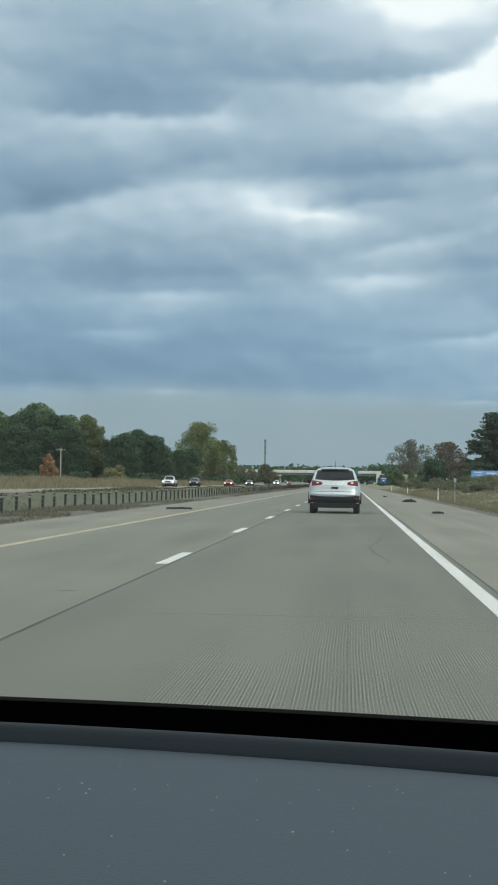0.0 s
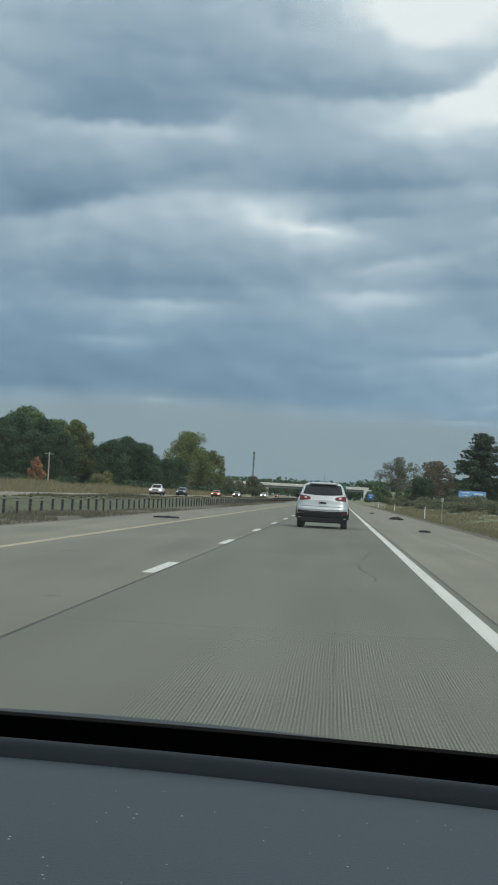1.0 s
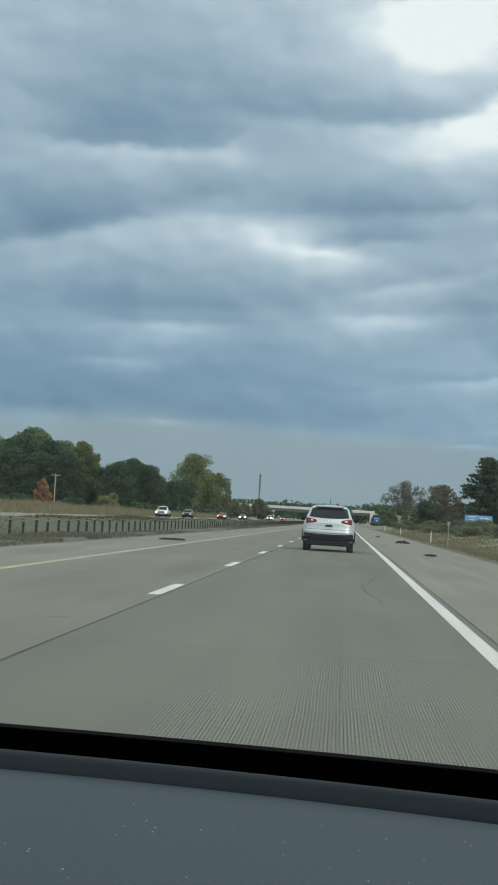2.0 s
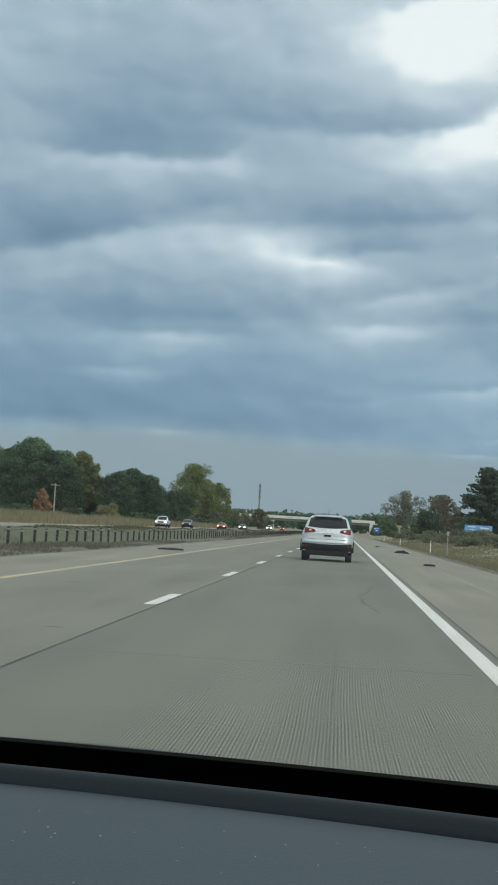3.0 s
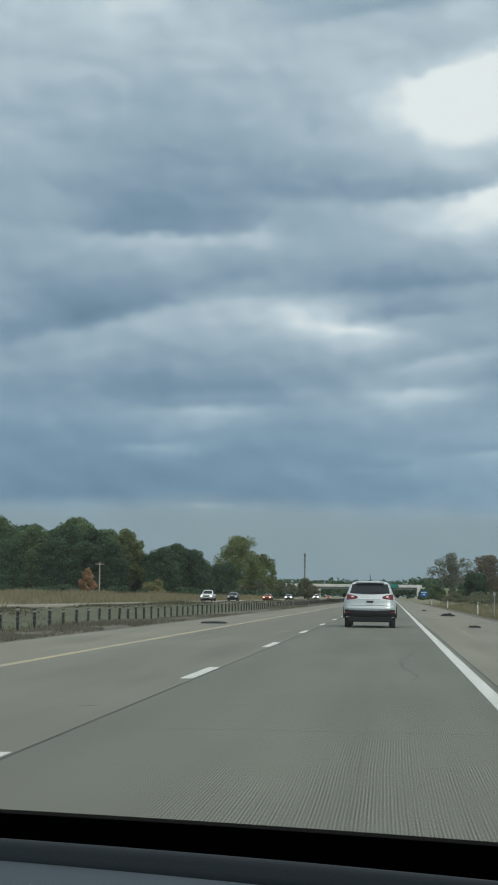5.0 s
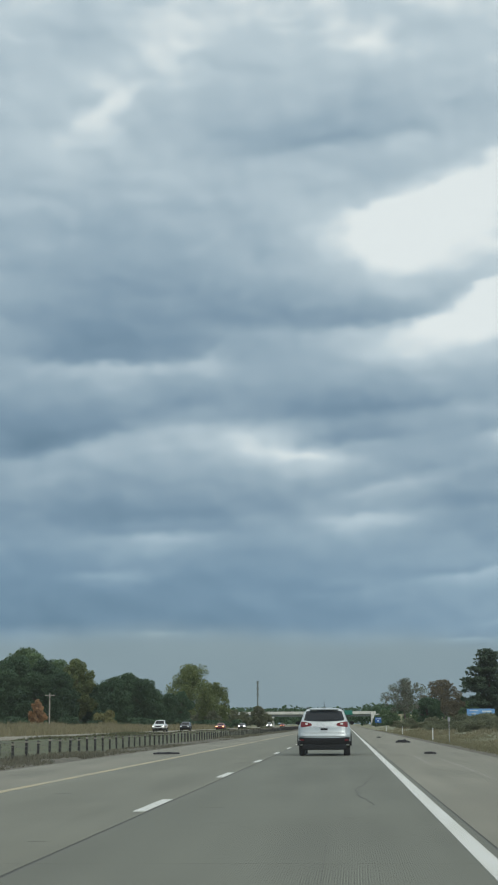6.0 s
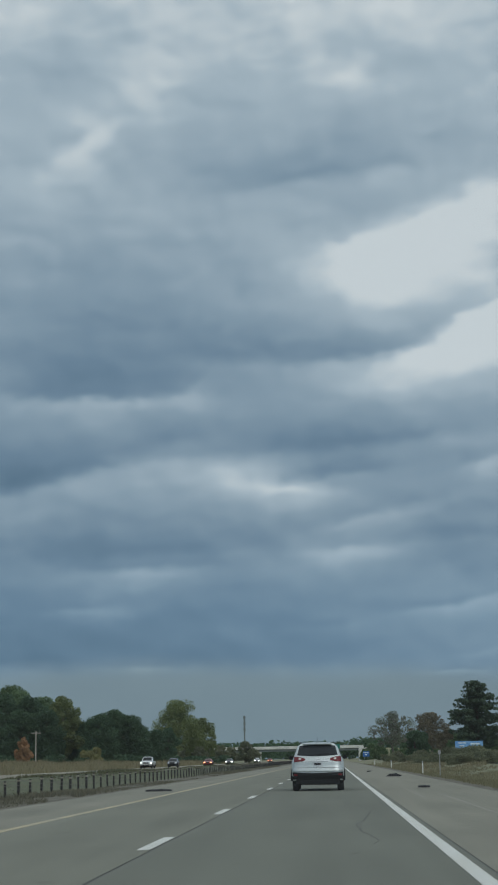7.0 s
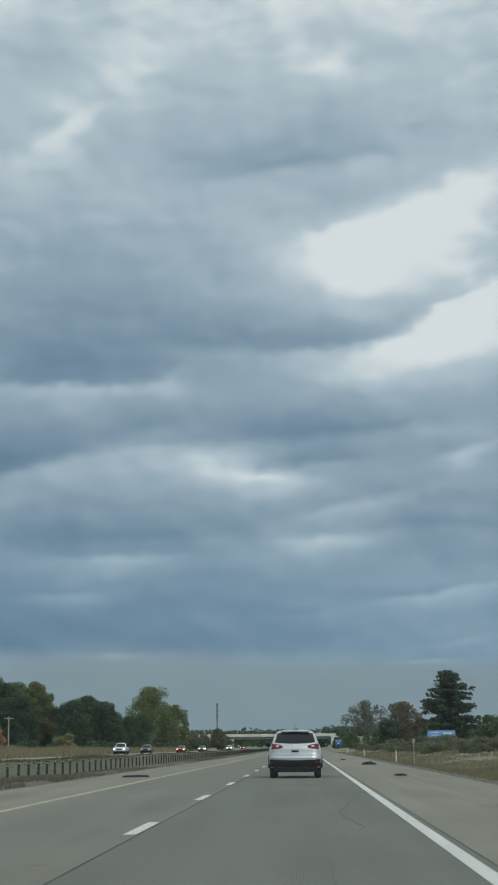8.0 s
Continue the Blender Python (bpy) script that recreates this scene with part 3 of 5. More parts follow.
def broad_tree(name, height, width, leaf, bark, seed, label, group="", leaves=3600, size=0.75, clear=0.18, blobs=26, bare=0.0, lean=0.0):
    """A broad-leaved tree: tapered trunk, limbs and a crown of many clumps with gaps."""
    rng = np.random.default_rng(seed)
    tree = thing(name, label, "tree", group)
    bm = bmesh.new()
    trunk_r = height * 0.018 + 0.08
    fork = np.array((rng.uniform(-0.3, 0.3), rng.uniform(-0.3, 0.3), height * 0.45))
    branch(bm, (0, 0, -0.4), fork, trunk_r, trunk_r * 0.6, rng, 0.05)
    branch(bm, fork, (lean, 0, height * 0.9), trunk_r * 0.6, 0.05, rng, 0.08, 4)
    centres, radii = [], []
    for i in range(blobs):
        h = clear + (1 - clear) * (i + 0.5) / blobs * 0.93
        spread = math.sin(math.pi * min(1.0, 0.12 + 0.88 * (h - clear) / (1 - clear)) ** 0.75) ** 0.7
        ang = i * 2.4 + rng.uniform(-0.5, 0.5)
        reach = width * 0.5 * spread * rng.uniform(0.2, 0.95)
        r = width * rng.uniform(0.06, 0.19) * (0.75 + 0.3 * spread) * (1 - 0.35 * bare)
        c = np.array((math.cos(ang) * reach + lean * h, math.sin(ang) * reach, min(height * h, height - r * 0.8)))
        centres.append(c)
        radii.append(r)
        if i % 2 == 0 or bare:
            branch(bm, fork * (0.55 + 0.45 * h), c, trunk_r * 0.35, 0.04, rng)
            if bare:
                for _ in range(5):
                    d = rng.normal(size=3)
                    branch(bm, c * 0.85 + fork * 0.15, c + d / np.linalg.norm(d) * r * 1.25, 0.13, 0.05, rng, steps=2)
    part("trunk", bm, bark, tree)
    part("crown", leaf_mesh("crown", centres, radii, int(leaves * (1 - 0.6 * bare)), size, rng, leaf, 0.85, 0.35 if not bare else 0.6), None, tree)
    return tree


def conifer(name, height, width, seed, label, group=""):
    """A pine with whorls of drooping boughs and ragged gaps."""
    rng = np.random.default_rng(seed)
    tree = thing(name, label, "tree", group)
    bm = bmesh.new()
    branch(bm, (0, 0, -0.3), (0, 0, height * 0.97), height * 0.02 + 0.06, 0.04, rng, 0.02, 6)
    verts, faces, count = [], [], 0
    levels = int(height * 1.6)
    for i in range(levels):
        h = 0.12 + 0.86 * i / levels
        reach = width * 0.5 * (1.02 - h) ** 0.40 * (1.0 if h > 0.3 else 0.6 + 1.3 * h) * rng.uniform(0.75, 1.12)
        for k in range(7):
            ang = i * 1.3 + k * 2 * math.pi / 7 + rng.uniform(-0.3, 0.3)
            if rng.random() < 0.12:
                continue
            ln = max(0.5, reach * rng.uniform(0.55, 1.12))
            jit = rng.uniform(-0.8, 0.8) * min(1.0, (1 - h) * 3)
            tip = np.array((math.cos(ang) * ln, math.sin(ang) * ln, height * h + jit + 0.06 * ln + rng.uniform(-0.45, 0.45)))
            root = np.array((0, 0, height * h + jit))
            rod(root, tip, 0.05, 0.015, 4, bm)
            steps = max(2, int(ln * 1.6))
            cs = [root + (tip - root) * (0.25 + 0.8 * s / steps) for s in range(steps)]
            v, f = leaf_cloud(cs, [0.50] * steps, steps * 22, 0.32, rng, 0.75, 0.15)
            faces.append(f + count)
            verts.append(v)
            count += len(v)
    part("trunk", bm, M_BARK, tree)
    part("crown", mesh_from("crown", np.concatenate(verts), np.concatenate(faces), (M_NEEDLE,)), None, tree)
    return tree


def shrub(name, height, width, leaf, seed, label, group="", leaves=900, size=0.4):
    rng = np.random.default_rng(seed)
    bush = thing(name, label, "shrub", group)
    bm = bmesh.new()
    cs, rs = [], []
    for i in range(11):
        a = i * 2.4
        reach = width * 0.5 * rng.uniform(0.1, 0.75)
        r = width * rng.uniform(0.14, 0.24)
        c = np.array((math.cos(a) * reach, math.sin(a) * reach, max(r * 0.6, height * rng.uniform(0.25, 0.85) - r * 0.4)))
        cs.append(c)
        rs.append(r)
        branch(bm, (rng.uniform(-0.2, 0.2), rng.uniform(-0.2, 0.2), -0.2), c, 0.05, 0.02, rng, steps=2)
    part("stems", bm, M_BARK, bush)
    part("crown", leaf_mesh("crown", cs, rs, leaves, size, rng, leaf, 0.8, 0.3), None, bush)
    return bush


def at_bearing(az, d):
    """The place on the ground at that bearing (degrees right of the road) and distance along it."""
    x = d * math.tan(radians(az))
    return x, d, ground_height(x)


def stand(ob, az, d, turn=0.0, scale=1.0):
    x, y, z = at_bearing(az, d)
    ob.matrix_basis = Matrix.LocRotScale((x, y, z), Euler((0, 0, turn)), (scale, scale, scale))
    return ob


rng = random.Random(11)
# woods beyond the far carriageway
wood_kinds = [
    broad_tree("tree", 21, 15, M_LEAF, M_BARK, 1, "tall green broad-leaved tree at the wood's edge", "trees of the wood", 11000, 0.46, blobs=44),
    broad_tree("tree", 20, 13, M_LEAF_DARK, M_BARK, 2, "tall dark green broad-leaved tree in the wood", "trees of the wood", 11000, 0.46, blobs=40),
    broad_tree("tree", 18, 14, M_LEAF_DARK, M_BARK, 3, "dense dark green tree in the wood", "trees of the wood", 11000, 0.46, 0.08, blobs=48),
    broad_tree("tree", 19, 11, M_LEAF_OLIVE, M_BARK, 4, "tall olive green tree at the wood's edge", "trees of the wood", 10000, 0.44, blobs=46),
]
stand(wood_kinds[0], -12.0, 490, 0.0, 1.15)
stand(wood_kinds[1], -13.2, 500, 0.0, 1.15)
stand(wood_kinds[2], -8.4, 470, 0.0, 0.96)
stand(wood_kinds[3], -10.35, 462, 0.0, 1.12)
WOOD = [(-16.2, 505, 1, 1.0), (-15.2, 480, 0, 1.0), (-14.3, 510, 2, 1.12), (-13.9, 470, 0, 0.9), (-12.6, 468, 1, 0.95), (-12.3, 540, 0, 1.08), (-11.5, 470, 1, 1.02),
        (-11.1, 520, 0, 1.02), (-10.8, 500, 2, 1.02), (-10.2, 520, 1, 0.85), (-9.75, 470, 2, 0.72), (-9.2, 490, 1, 0.68), (-8.9, 450, 2, 0.74), (-8.1, 500, 1, 0.78), (-7.7, 460, 2, 0.74),
        (-7.45, 480, 1, 0.60), (-7.2, 455, 2, 0.40), (-14.8, 440, 2, 0.8), (-13.0, 440, 2, 0.82), (-11.9, 445, 2, 0.78), (-10.9, 445, 2, 0.8), (-6.75, 520, 2, 0.6), (-6.3, 560, 1, 0.6)]
for az, d, k, s in WOOD:
    x, y, z = at_bearing(az, d)
    m = Matrix.LocRotScale((x, y, z), Euler((0, 0, rng.uniform(0, 6.28))), None)
    ob = copy_thing(wood_kinds[k], m)
    s *= 1.20 if az < -11.7 else 1.12
    ob.scale = (s * rng.uniform(0.95, 1.1), s, s * rng.uniform(0.96, 1.04))

lone = broad_tree("tree", 21, 19, M_LEAF_OLIVE, M_BARK, 21, "large lone tree with leaves turning yellow-green", "", 14000, 0.42, 0.20, 60)
stand(lone, -5.95, 590, 0.4, 1.16)
side = broad_tree("tree", 15, 12, M_LEAF_OLIVE, M_BARK, 27, "smaller yellowing tree beside the lone tree", "", 9000, 0.40, 0.2, 40)
stand(side, -5.05, 600, 0.4, 1.2)
sapling = broad_tree("tree", 9, 3.2, M_LEAF_DARK, M_BARK, 29, "slim young tree standing by itself", "", 700, 0.5, 0.3, 10)
stand(sapling, -6.85, 540)
orange = broad_tree("tree", 8, 5, M_LEAF_ORANGE, M_BARK, 22, "small tree with orange autumn leaves", "", 1300, 0.5)
stand(orange, -11.75, 415)
yellow = shrub("shrub", 5.2, 6.5, M_LEAF_YELLOW, 23, "yellow-green shrub at the wood's edge", "shrubs along the wood", 1600, 0.5)
stand(yellow, -9.2, 400)
low_tree = broad_tree("tree", 9, 9, M_LEAF_GREY, M_BARK, 24, "low grey-green tree near the bridge", "low trees near the bridge", 1800, 0.6, 0.08)
stand(low_tree, -3.3, 640)
for az, d, s in ((-4.3, 620, 0.8), (-5.55, 690, 0.85), (-6.15, 700, 0.85), (-3.9, 660, 0.75), (-2.95, 690, 0.65), (-5.1, 560, 0.7)):
    x, y, z = at_bearing(az, d)
    copy_thing(low_tree, Matrix.LocRotScale((x, y, z), Euler((0, 0, rng.uniform(0, 6.28))), None)).scale = (s * 1.1, s, s)
dark_shrub = shrub("shrub", 3.4, 5.5, M_LEAF_DARK, 25, "dark green undergrowth at the wood's edge", "shrubs along the wood", 1000, 0.5)
stand(dark_shrub, -12.6, 415)
for i in range(26):
    az = -15.5 + 11.3 * i / 25 + rng.uniform(-0.2, 0.2)
    d = rng.uniform(395, 440) if az < -7 else rng.uniform(470, 560)
    x, y, z = at_bearing(az, d)
    src = yellow if rng.random() < 0.12 else dark_shrub
    s = rng.uniform(0.6, 1.15)
    copy_thing(src, Matrix.LocRotScale((x, y, z), Euler((0, 0, rng.uniform(0, 6.28))), None)).scale = (s * 1.2, s, s * 0.85)

# trees and brush beside the near carriageway
pine = conifer("pine_tree", 14.2, 11.0, 31, "tall full dark green pine beside the shoulder")
stand(pine, 5.5, 345, 0.0, 1.25)
pine.scale.x = pine.scale.y = 1.5
bare_tree = broad_tree("tree", 16, 14, M_LEAF_THIN, M_GREYBARK, 32, "thin-leaved tree with pale bare limbs", "", 7000, 0.32, 0.30, 46, 0.75)
stand(bare_tree, 2.3, 545, 0.3, 1.08)
bare_tree.scale.x = 1.28
rust_tree = broad_tree("tree", 14.5, 11, M_LEAF_RUST, M_GREYBARK, 33, "half-bare tree with rust-brown leaves", "", 7500, 0.34, 0.24, 44, 0.6)
stand(rust_tree, 3.75, 520, 0.3, 1.08)
rust_tree.scale.x = 1.45
rust_low = broad_tree("tree", 10.0, 8.5, M_LEAF_RUST, M_GREYBARK, 36, "low rust-coloured tree in the brush", "", 5000, 0.38, 0.1, 26, 0.0)
stand(rust_low, 4.35, 500, 0.9)
rust_low.scale.x = 1.2
dark_tree = broad_tree("tree", 9.0, 10, M_LEAF_DARK, M_BARK, 34, "low dense dark green tree", "", 6000, 0.42, 0.05)
stand(dark_tree, 3.15, 480)
green_tree = broad_tree("tree", 7.5, 8, M_LEAF, M_BARK, 35, "low green tree behind the brush", "low trees behind the brush", 4000, 0.4, 0.05)
stand(green_tree, 4.75, 470)
for az, d, s in ((1.75, 600, 0.85), (5.3, 430, 0.9), (5.9, 420, 1.0), (6.9, 400, 1.1), (7.6, 380, 1.2), (1.2, 690, 0.7)):
    x, y, z = at_bearing(az, d)
    copy_thing(green_tree, Matrix.LocRotScale((x, y, z), Euler((0, 0, rng.uniform(0, 6.28))), None)).scale = (s * 1.15, s, s)
for i in range(13):
    x, y = 17.5 + 5.5 * i + rng.uniform(-2, 2), rng.uniform(712, 726)
    s = rng.uniform(0.55, 1.0)
    copy_thing(green_tree, Matrix.LocRotScale((x, y, 0.6), Euler((0, 0, rng.uniform(0, 6.28))), None)).scale = (s * 1.2, s, s)
brush = shrub("shrub", 2.6, 4.2, M_LEAF_GREY, 41, "grey-green brush on the roadside bank", "brush on the bank", 2200, 0.2)
stand(brush, 5.0, 210)
brush_dark = shrub("shrub", 2.8, 4.6, M_LEAF_GREY, 42, "olive brush on the roadside bank", "brush on the bank", 2200, 0.22)
stand(brush_dark, 4.2, 260)
for i in range(84):
    y = 165 + 380 * (i / 83) ** 1.2
    x = rng.uniform(15, 23) if i % 3 else rng.uniform(21, 36)
    s = rng.uniform(0.32, 0.85) * (0.75 + y / 900)
    src = brush if rng.random() < 0.5 else brush_dark
    copy_thing(src, Matrix.LocRotScale((x, y, ground_height(x)), Euler((0, 0, rng.uniform(0, 6.28))), None)).scale = (s * rng.uniform(0.9, 1.7), s, s * rng.uniform(0.5, 1.25))


def far_woods():
    """The distant line of woods that closes the horizon."""
    r = np.random.default_rng(51)
    cs, rs = [], []
    for i in range(900):
        az = -28 + 56 * i / 900 + r.uniform(-0.05, 0.05)
        d = r.uniform(1150, 1350)
        h = 10.0 + 4.5 * noise.noise(Vector((az * 0.35, 2.0, 0))) + 2.5 * noise.noise(Vector((az * 2.1, 5.0, 0))) + (4.5 if az > 0.8 else 0.0)
        x = d * math.tan(radians(az))
        for k in range(2):
            cs.append((x + r.uniform(-6, 6), d, 1.5 + h * (0.35 + 0.5 * k)))
            rs.append(r.uniform(4.0, 6.0))
    ob = new("far_woods", leaf_mesh("far_woods", cs, rs, 64000, 1.9, r, M_LEAF_DARK, 0.7, 0.2))
    tagged(ob, "distant dark line of woods along the horizon", "woods", kind="stuff")


far_woods()


def blades(name, mt, label, spots, height, width, seed):
    """Tufts of upright grass blades."""
    r = np.random.default_rng(seed)
    spots = np.asarray(spots, float)
    n = len(spots)
    ang = r.random(n) * 2 * math.pi
    field = np.array([noise.noise(Vector((p[0] * 0.11, p[1] * 0.05, 9.0))) for p in spots])
    s = (0.5 + 0.8 * r.random(n)) * height * np.clip(0.85 + 1.3 * field, 0.25, 1.9)
    w = width * (0.6 + 0.8 * r.random(n)) * 0.5
    side = np.stack([np.cos(ang), np.sin(ang), np.zeros(n)], 1)
    lean = np.stack([r.normal(size=n) * 0.25, r.normal(size=n) * 0.25, np.ones(n)], 1)
    a, b = spots - side * w[:, None], spots + side * w[:, None]
    mid = spots + lean * (s * 0.55)[:, None]
    tip = spots + lean * s[:, None] + side * (w * r.normal(size=n))[:, None]
    a[:, 2] -= 0.1
    b[:, 2] -= 0.1
    verts = np.stack([a, b, mid + side * (w * 0.8)[:, None], mid - side * (w * 0.8)[:, None], tip], 1).reshape(-1, 3)
    base = np.arange(n)[:, None] * 5
    faces = [tuple(f) for f in (base + np.array((0, 1, 2, 3)))] + [tuple(f) for f in (base + np.array((3, 2, 4)))]
    ob = new(name, mesh_from(name, verts, faces, (mt,)))
    return tagged(ob, label, "grass", kind="stuff")


def scatter(n, seed, x0, x1, y0, y1, power=1.0):
    r = np.random.default_rng(seed)
    xs = x0 + (x1 - x0) * r.random(n)
    ys = y0 + (y1 - y0) * r.random(n) ** power
    return [(x, y, ground_height(x)) for x, y in zip(xs, ys)]


blades("dry_grass", M_TAN, "tall dry tan grass beyond the far carriageway", [(x, y, z) for x, y, z in scatter(80000, 61, -105, -36, 140, 540, 0.85) if noise.noise(Vector((x * 0.06, y * 0.03, 3))) > -0.28], 0.90, 0.16, 62)
blades("median_grass", M_MEDIAN, "rough green-brown grass in the median", scatter(7000, 63, -20.5, -11.8, 30, 330, 1.6), 0.26, 0.06, 64)
blades("roadside_grass", M_MOWN, "mown autumn grass along the shoulder", scatter(42000, 65, 5.4, 14, 35, 300, 1.6), 0.13, 0.07, 66)
blades("roadside_weeds", M_WEED, "dry weeds and dead grass on the bank", [(x, y, z) for x, y, z in scatter(16000, 67, 10, 30, 90, 420, 1.1) if noise.noise(Vector((x * 0.2, y * 0.05, 8))) > -0.1], 0.40, 0.11, 68)


blades("median_edge_grass", M_MEDIAN, "longer grass along the far edge of the median", scatter(14000, 69, -20.9, -18.5, 30, 420, 1.3), 0.26, 0.16, 70)


blades("verge_grass", M_DEAD, "sparse dead grass on the gravel bank", [(x, y, z + 0.08) for x, y, z in scatter(26000, 75, -10.6, -8.5, 25, 260, 1.7) if noise.noise(Vector((x * 0.5, y * 0.12, 2))) > -0.42], 0.13, 0.07, 76)


# ---- barrier, posts, signs, mast, bridge ----
def barrier():
    """Cable barrier along the median: dark posts two metres apart and three cables."""
    fence = thing("cable_barrier", "median barrier of dark posts with steel cables", "barrier")
    post = bmesh.new()
    for x0, x1, y0, y1 in ((-0.036, 0.036, -0.010, 0.010), (-0.036, -0.024, -0.035, 0.035), (0.024, 0.036, -0.035, 0.035)):
        b = box(x0, x1, y0, y1, -0.5, 0.80, 0.004)
        me = bpy.data.meshes.new("tmp")
        b.to_mesh(me)
        b.free()
        post.from_mesh(me)
        bpy.data.meshes.remove(me)
    for z0, z1 in ((0.30, 0.69), (0.755, 0.80)):
        b = box(-0.042, 0.042, -0.040, 0.040, z0, z1, 0.006)
        me = bpy.data.meshes.new("tmp")
        b.to_mesh(me)
        b.free()
        post.from_mesh(me)
        bpy.data.meshes.remove(me)
    mesh = finish("post", post, M_POST)
    band = finish("band", box(-0.046, 0.046, -0.044, 0.044, 0.692, 0.752, 0.004), M_BAND)
    r = random.Random(71)
    z = ground_height(-10.4)
    for i in range(120):
        y = 6.0 + 1.95 * i
        turn = Euler((r.uniform(-0.04, 0.04), r.uniform(-0.04, 0.04), r.uniform(-0.2, 0.2)))
        post_ob = part("post", mesh, None, fence, at=Matrix.LocRotScale((-10.4, y, z + r.uniform(-0.05, 0.03)), turn, (1.0, 1.0, r.uniform(0.93, 1.05))))
        part("band", band, None, post_ob)
    for h in (0.42, 0.56, 0.70):
        part("cable", rod((-10.32, -40, z + h), (-10.32, 420, z + h), 0.006, 0.006, 6), M_CABLE, fence, "thin rusty steel cable")
    far = bmesh.new()
    for i in range(100):
        b = 240 + 1.95 * i
        for x0, x1 in ((-10.455, -10.345),):
            vs = [far.verts.new((x, y, zz)) for zz in (z - 0.1, z + 0.8) for x, y in ((x0, b - 0.05), (x1, b - 0.05), (x1, b + 0.05), (x0, b + 0.05))]
            for q in ((0, 1, 5, 4), (1, 2, 6, 5), (2, 3, 7, 6), (3, 0, 4, 7), (4, 5, 6, 7)):
                far.faces.new([vs[k] for k in q])
    tagged(part("far_posts", far, M_POST, fence), kind="stuff")


barrier()


def delineator(x, y):
    z = ground_height(x)
    t = thing("delineator_post", "slim white roadside marker post in the grass", "marker post", "marker posts", at=pose(x, y, z))
    part("post", box(-0.05, 0.05, -0.015, 0.015, -0.3, 1.15, 0.006), M_WHITEPLASTIC, t)
    part("reflector", box(-0.04, 0.04, -0.022, -0.016, 0.95, 1.10, 0.004), M_STEEL, t)
    return t


first = delineator(8.2, 140)
for y in (215, 300):
    copy_thing(first, pose(8.2, y, ground_height(8.2)))


def mile_marker(x, y):
    z = ground_height(x)
    t = thing("roadside_marker", "small grey sign on a thin steel post", "sign", at=pose(x, y, z))
    part("post", box(-0.03, 0.03, -0.02, 0.02, -0.3, 1.9, 0.004), M_STEEL, t)
    part("panel", box(-0.09, 0.09, -0.035, -0.021, 1.6, 1.9, 0.005), M_STEEL, t)


mile_marker(7.4, 106)


def utility_pole(x, y):
    z = ground_height(x)
    t = thing("utility_pole", "weathered wooden utility pole with a crossarm", "pole", at=pose(x, y, z))
    part("pole", rod((0, 0, -0.8), (0, 0, 8.6), 0.19, 0.14, 10), M_POLEWOOD, t)
    part("crossarm", box(-1.2, 1.2, -0.06, 0.06, 8.0, 8.15, 0.01), M_POLEWOOD, t)
    for x0 in (-1.0, -0.4, 0.4, 1.0):
        part("insulator", rod((x0, 0, 8.15), (x0, 0, 8.4), 0.05, 0.03, 8), M_STEEL, t)


utility_pole(*at_bearing(-11.3, 372)[:2])


def mast():
    d = 1000
    x = d * math.tan(radians(-3.36))
    z = ground_height(x)
    t = thing("phone_mast", "grey steel phone mast with stacked antennas", "mast", at=pose(x, d, z))
    part("pole", rod((0, 0, -1), (0, 0, 29.5), 0.65, 0.36, 12), M_GIRDER, t)
    for zz in (20.5, 24.5, 28.5):
        for k in range(3):
            a = 2.09 * k + 0.4
            part("antenna", box(-0.26, 0.26, -0.14, 0.14, -1.1, 1.1, 0.04), M_GIRDER, t, at=pose(math.cos(a) * 0.62, math.sin(a) * 0.62, zz, 0, 0, math.degrees(a) - 90))
        part("platform", rod((0, 0, zz - 0.2), (0, 0, zz + 0.2), 0.6, 0.6, 12), M_GIRDER, t)


mast()


def bridge():
    y0, y1 = 735.0, 746.0
    t = thing("road_bridge", "pale concrete road bridge on piers across the freeway", "bridge")
    part("deck", box(-72, 15, y0, y1, 5.75, 6.25, 0.05), M_BRIDGE, t)
    part("parapet", box(-72, 15, y0 - 0.25, y0 - 0.02, 5.9, 7.2, 0.04), M_BRIDGE, t, "pale concrete parapet")
    part("parapet", box(-72, 15, y1 + 0.02, y1 + 0.25, 5.9, 7.2, 0.04), M_BRIDGE, t, "pale concrete parapet")
    for k in range(5):
        yy = y0 + 0.6 + k * 2.4
        part("girder", box(-72, 15, yy, yy + 0.4, 4.75, 5.75, 0.03), M_GIRDER, t, "dark steel girder")
    for x in (-36.0, -15.0):
        for k in range(3):
            part("pier", rod((x, y0 + 1.5 + k * 4.0, -1.2), (x, y0 + 1.5 + k * 4.0, 4.2), 0.55, 0.55, 14), M_BRIDGE, t)
        part("pier_cap", box(x - 0.7, x + 0.7, y0 + 0.4, y1 - 0.4, 4.2, 4.75, 0.08), M_BRIDGE, t)
    part("abutment", box(12.6, 16.5, y0 - 0.4, y1 + 0.4, -0.8, 5.9, 0.06), M_BRIDGE, t)
    part("abutment", box(-75, -71, y0 - 0.4, y1 + 0.4, -0.8, 5.9, 0.06), M_BRIDGE, t)
    for name, xa, xb in (("embankment_right", 16.6, 150), ("embankment_left", -75.2, -210)):
        s = []
        for x, h in ((xa, 6.0), ((xa + xb) / 2, 4.0), (xb, 0.4)):
            s.append([(x, y0 - 2 - 2.2 * h, -0.4), (x, y0 - 1, h), (x, y1 + 1, h), (x, y1 + 2 + 2.2 * h, -0.4)])
        ob = part(name, loft(s), M_GROUND)
        tagged(ob, "grassy bank that carries the bridge road", "bank", kind="structure")


bridge()


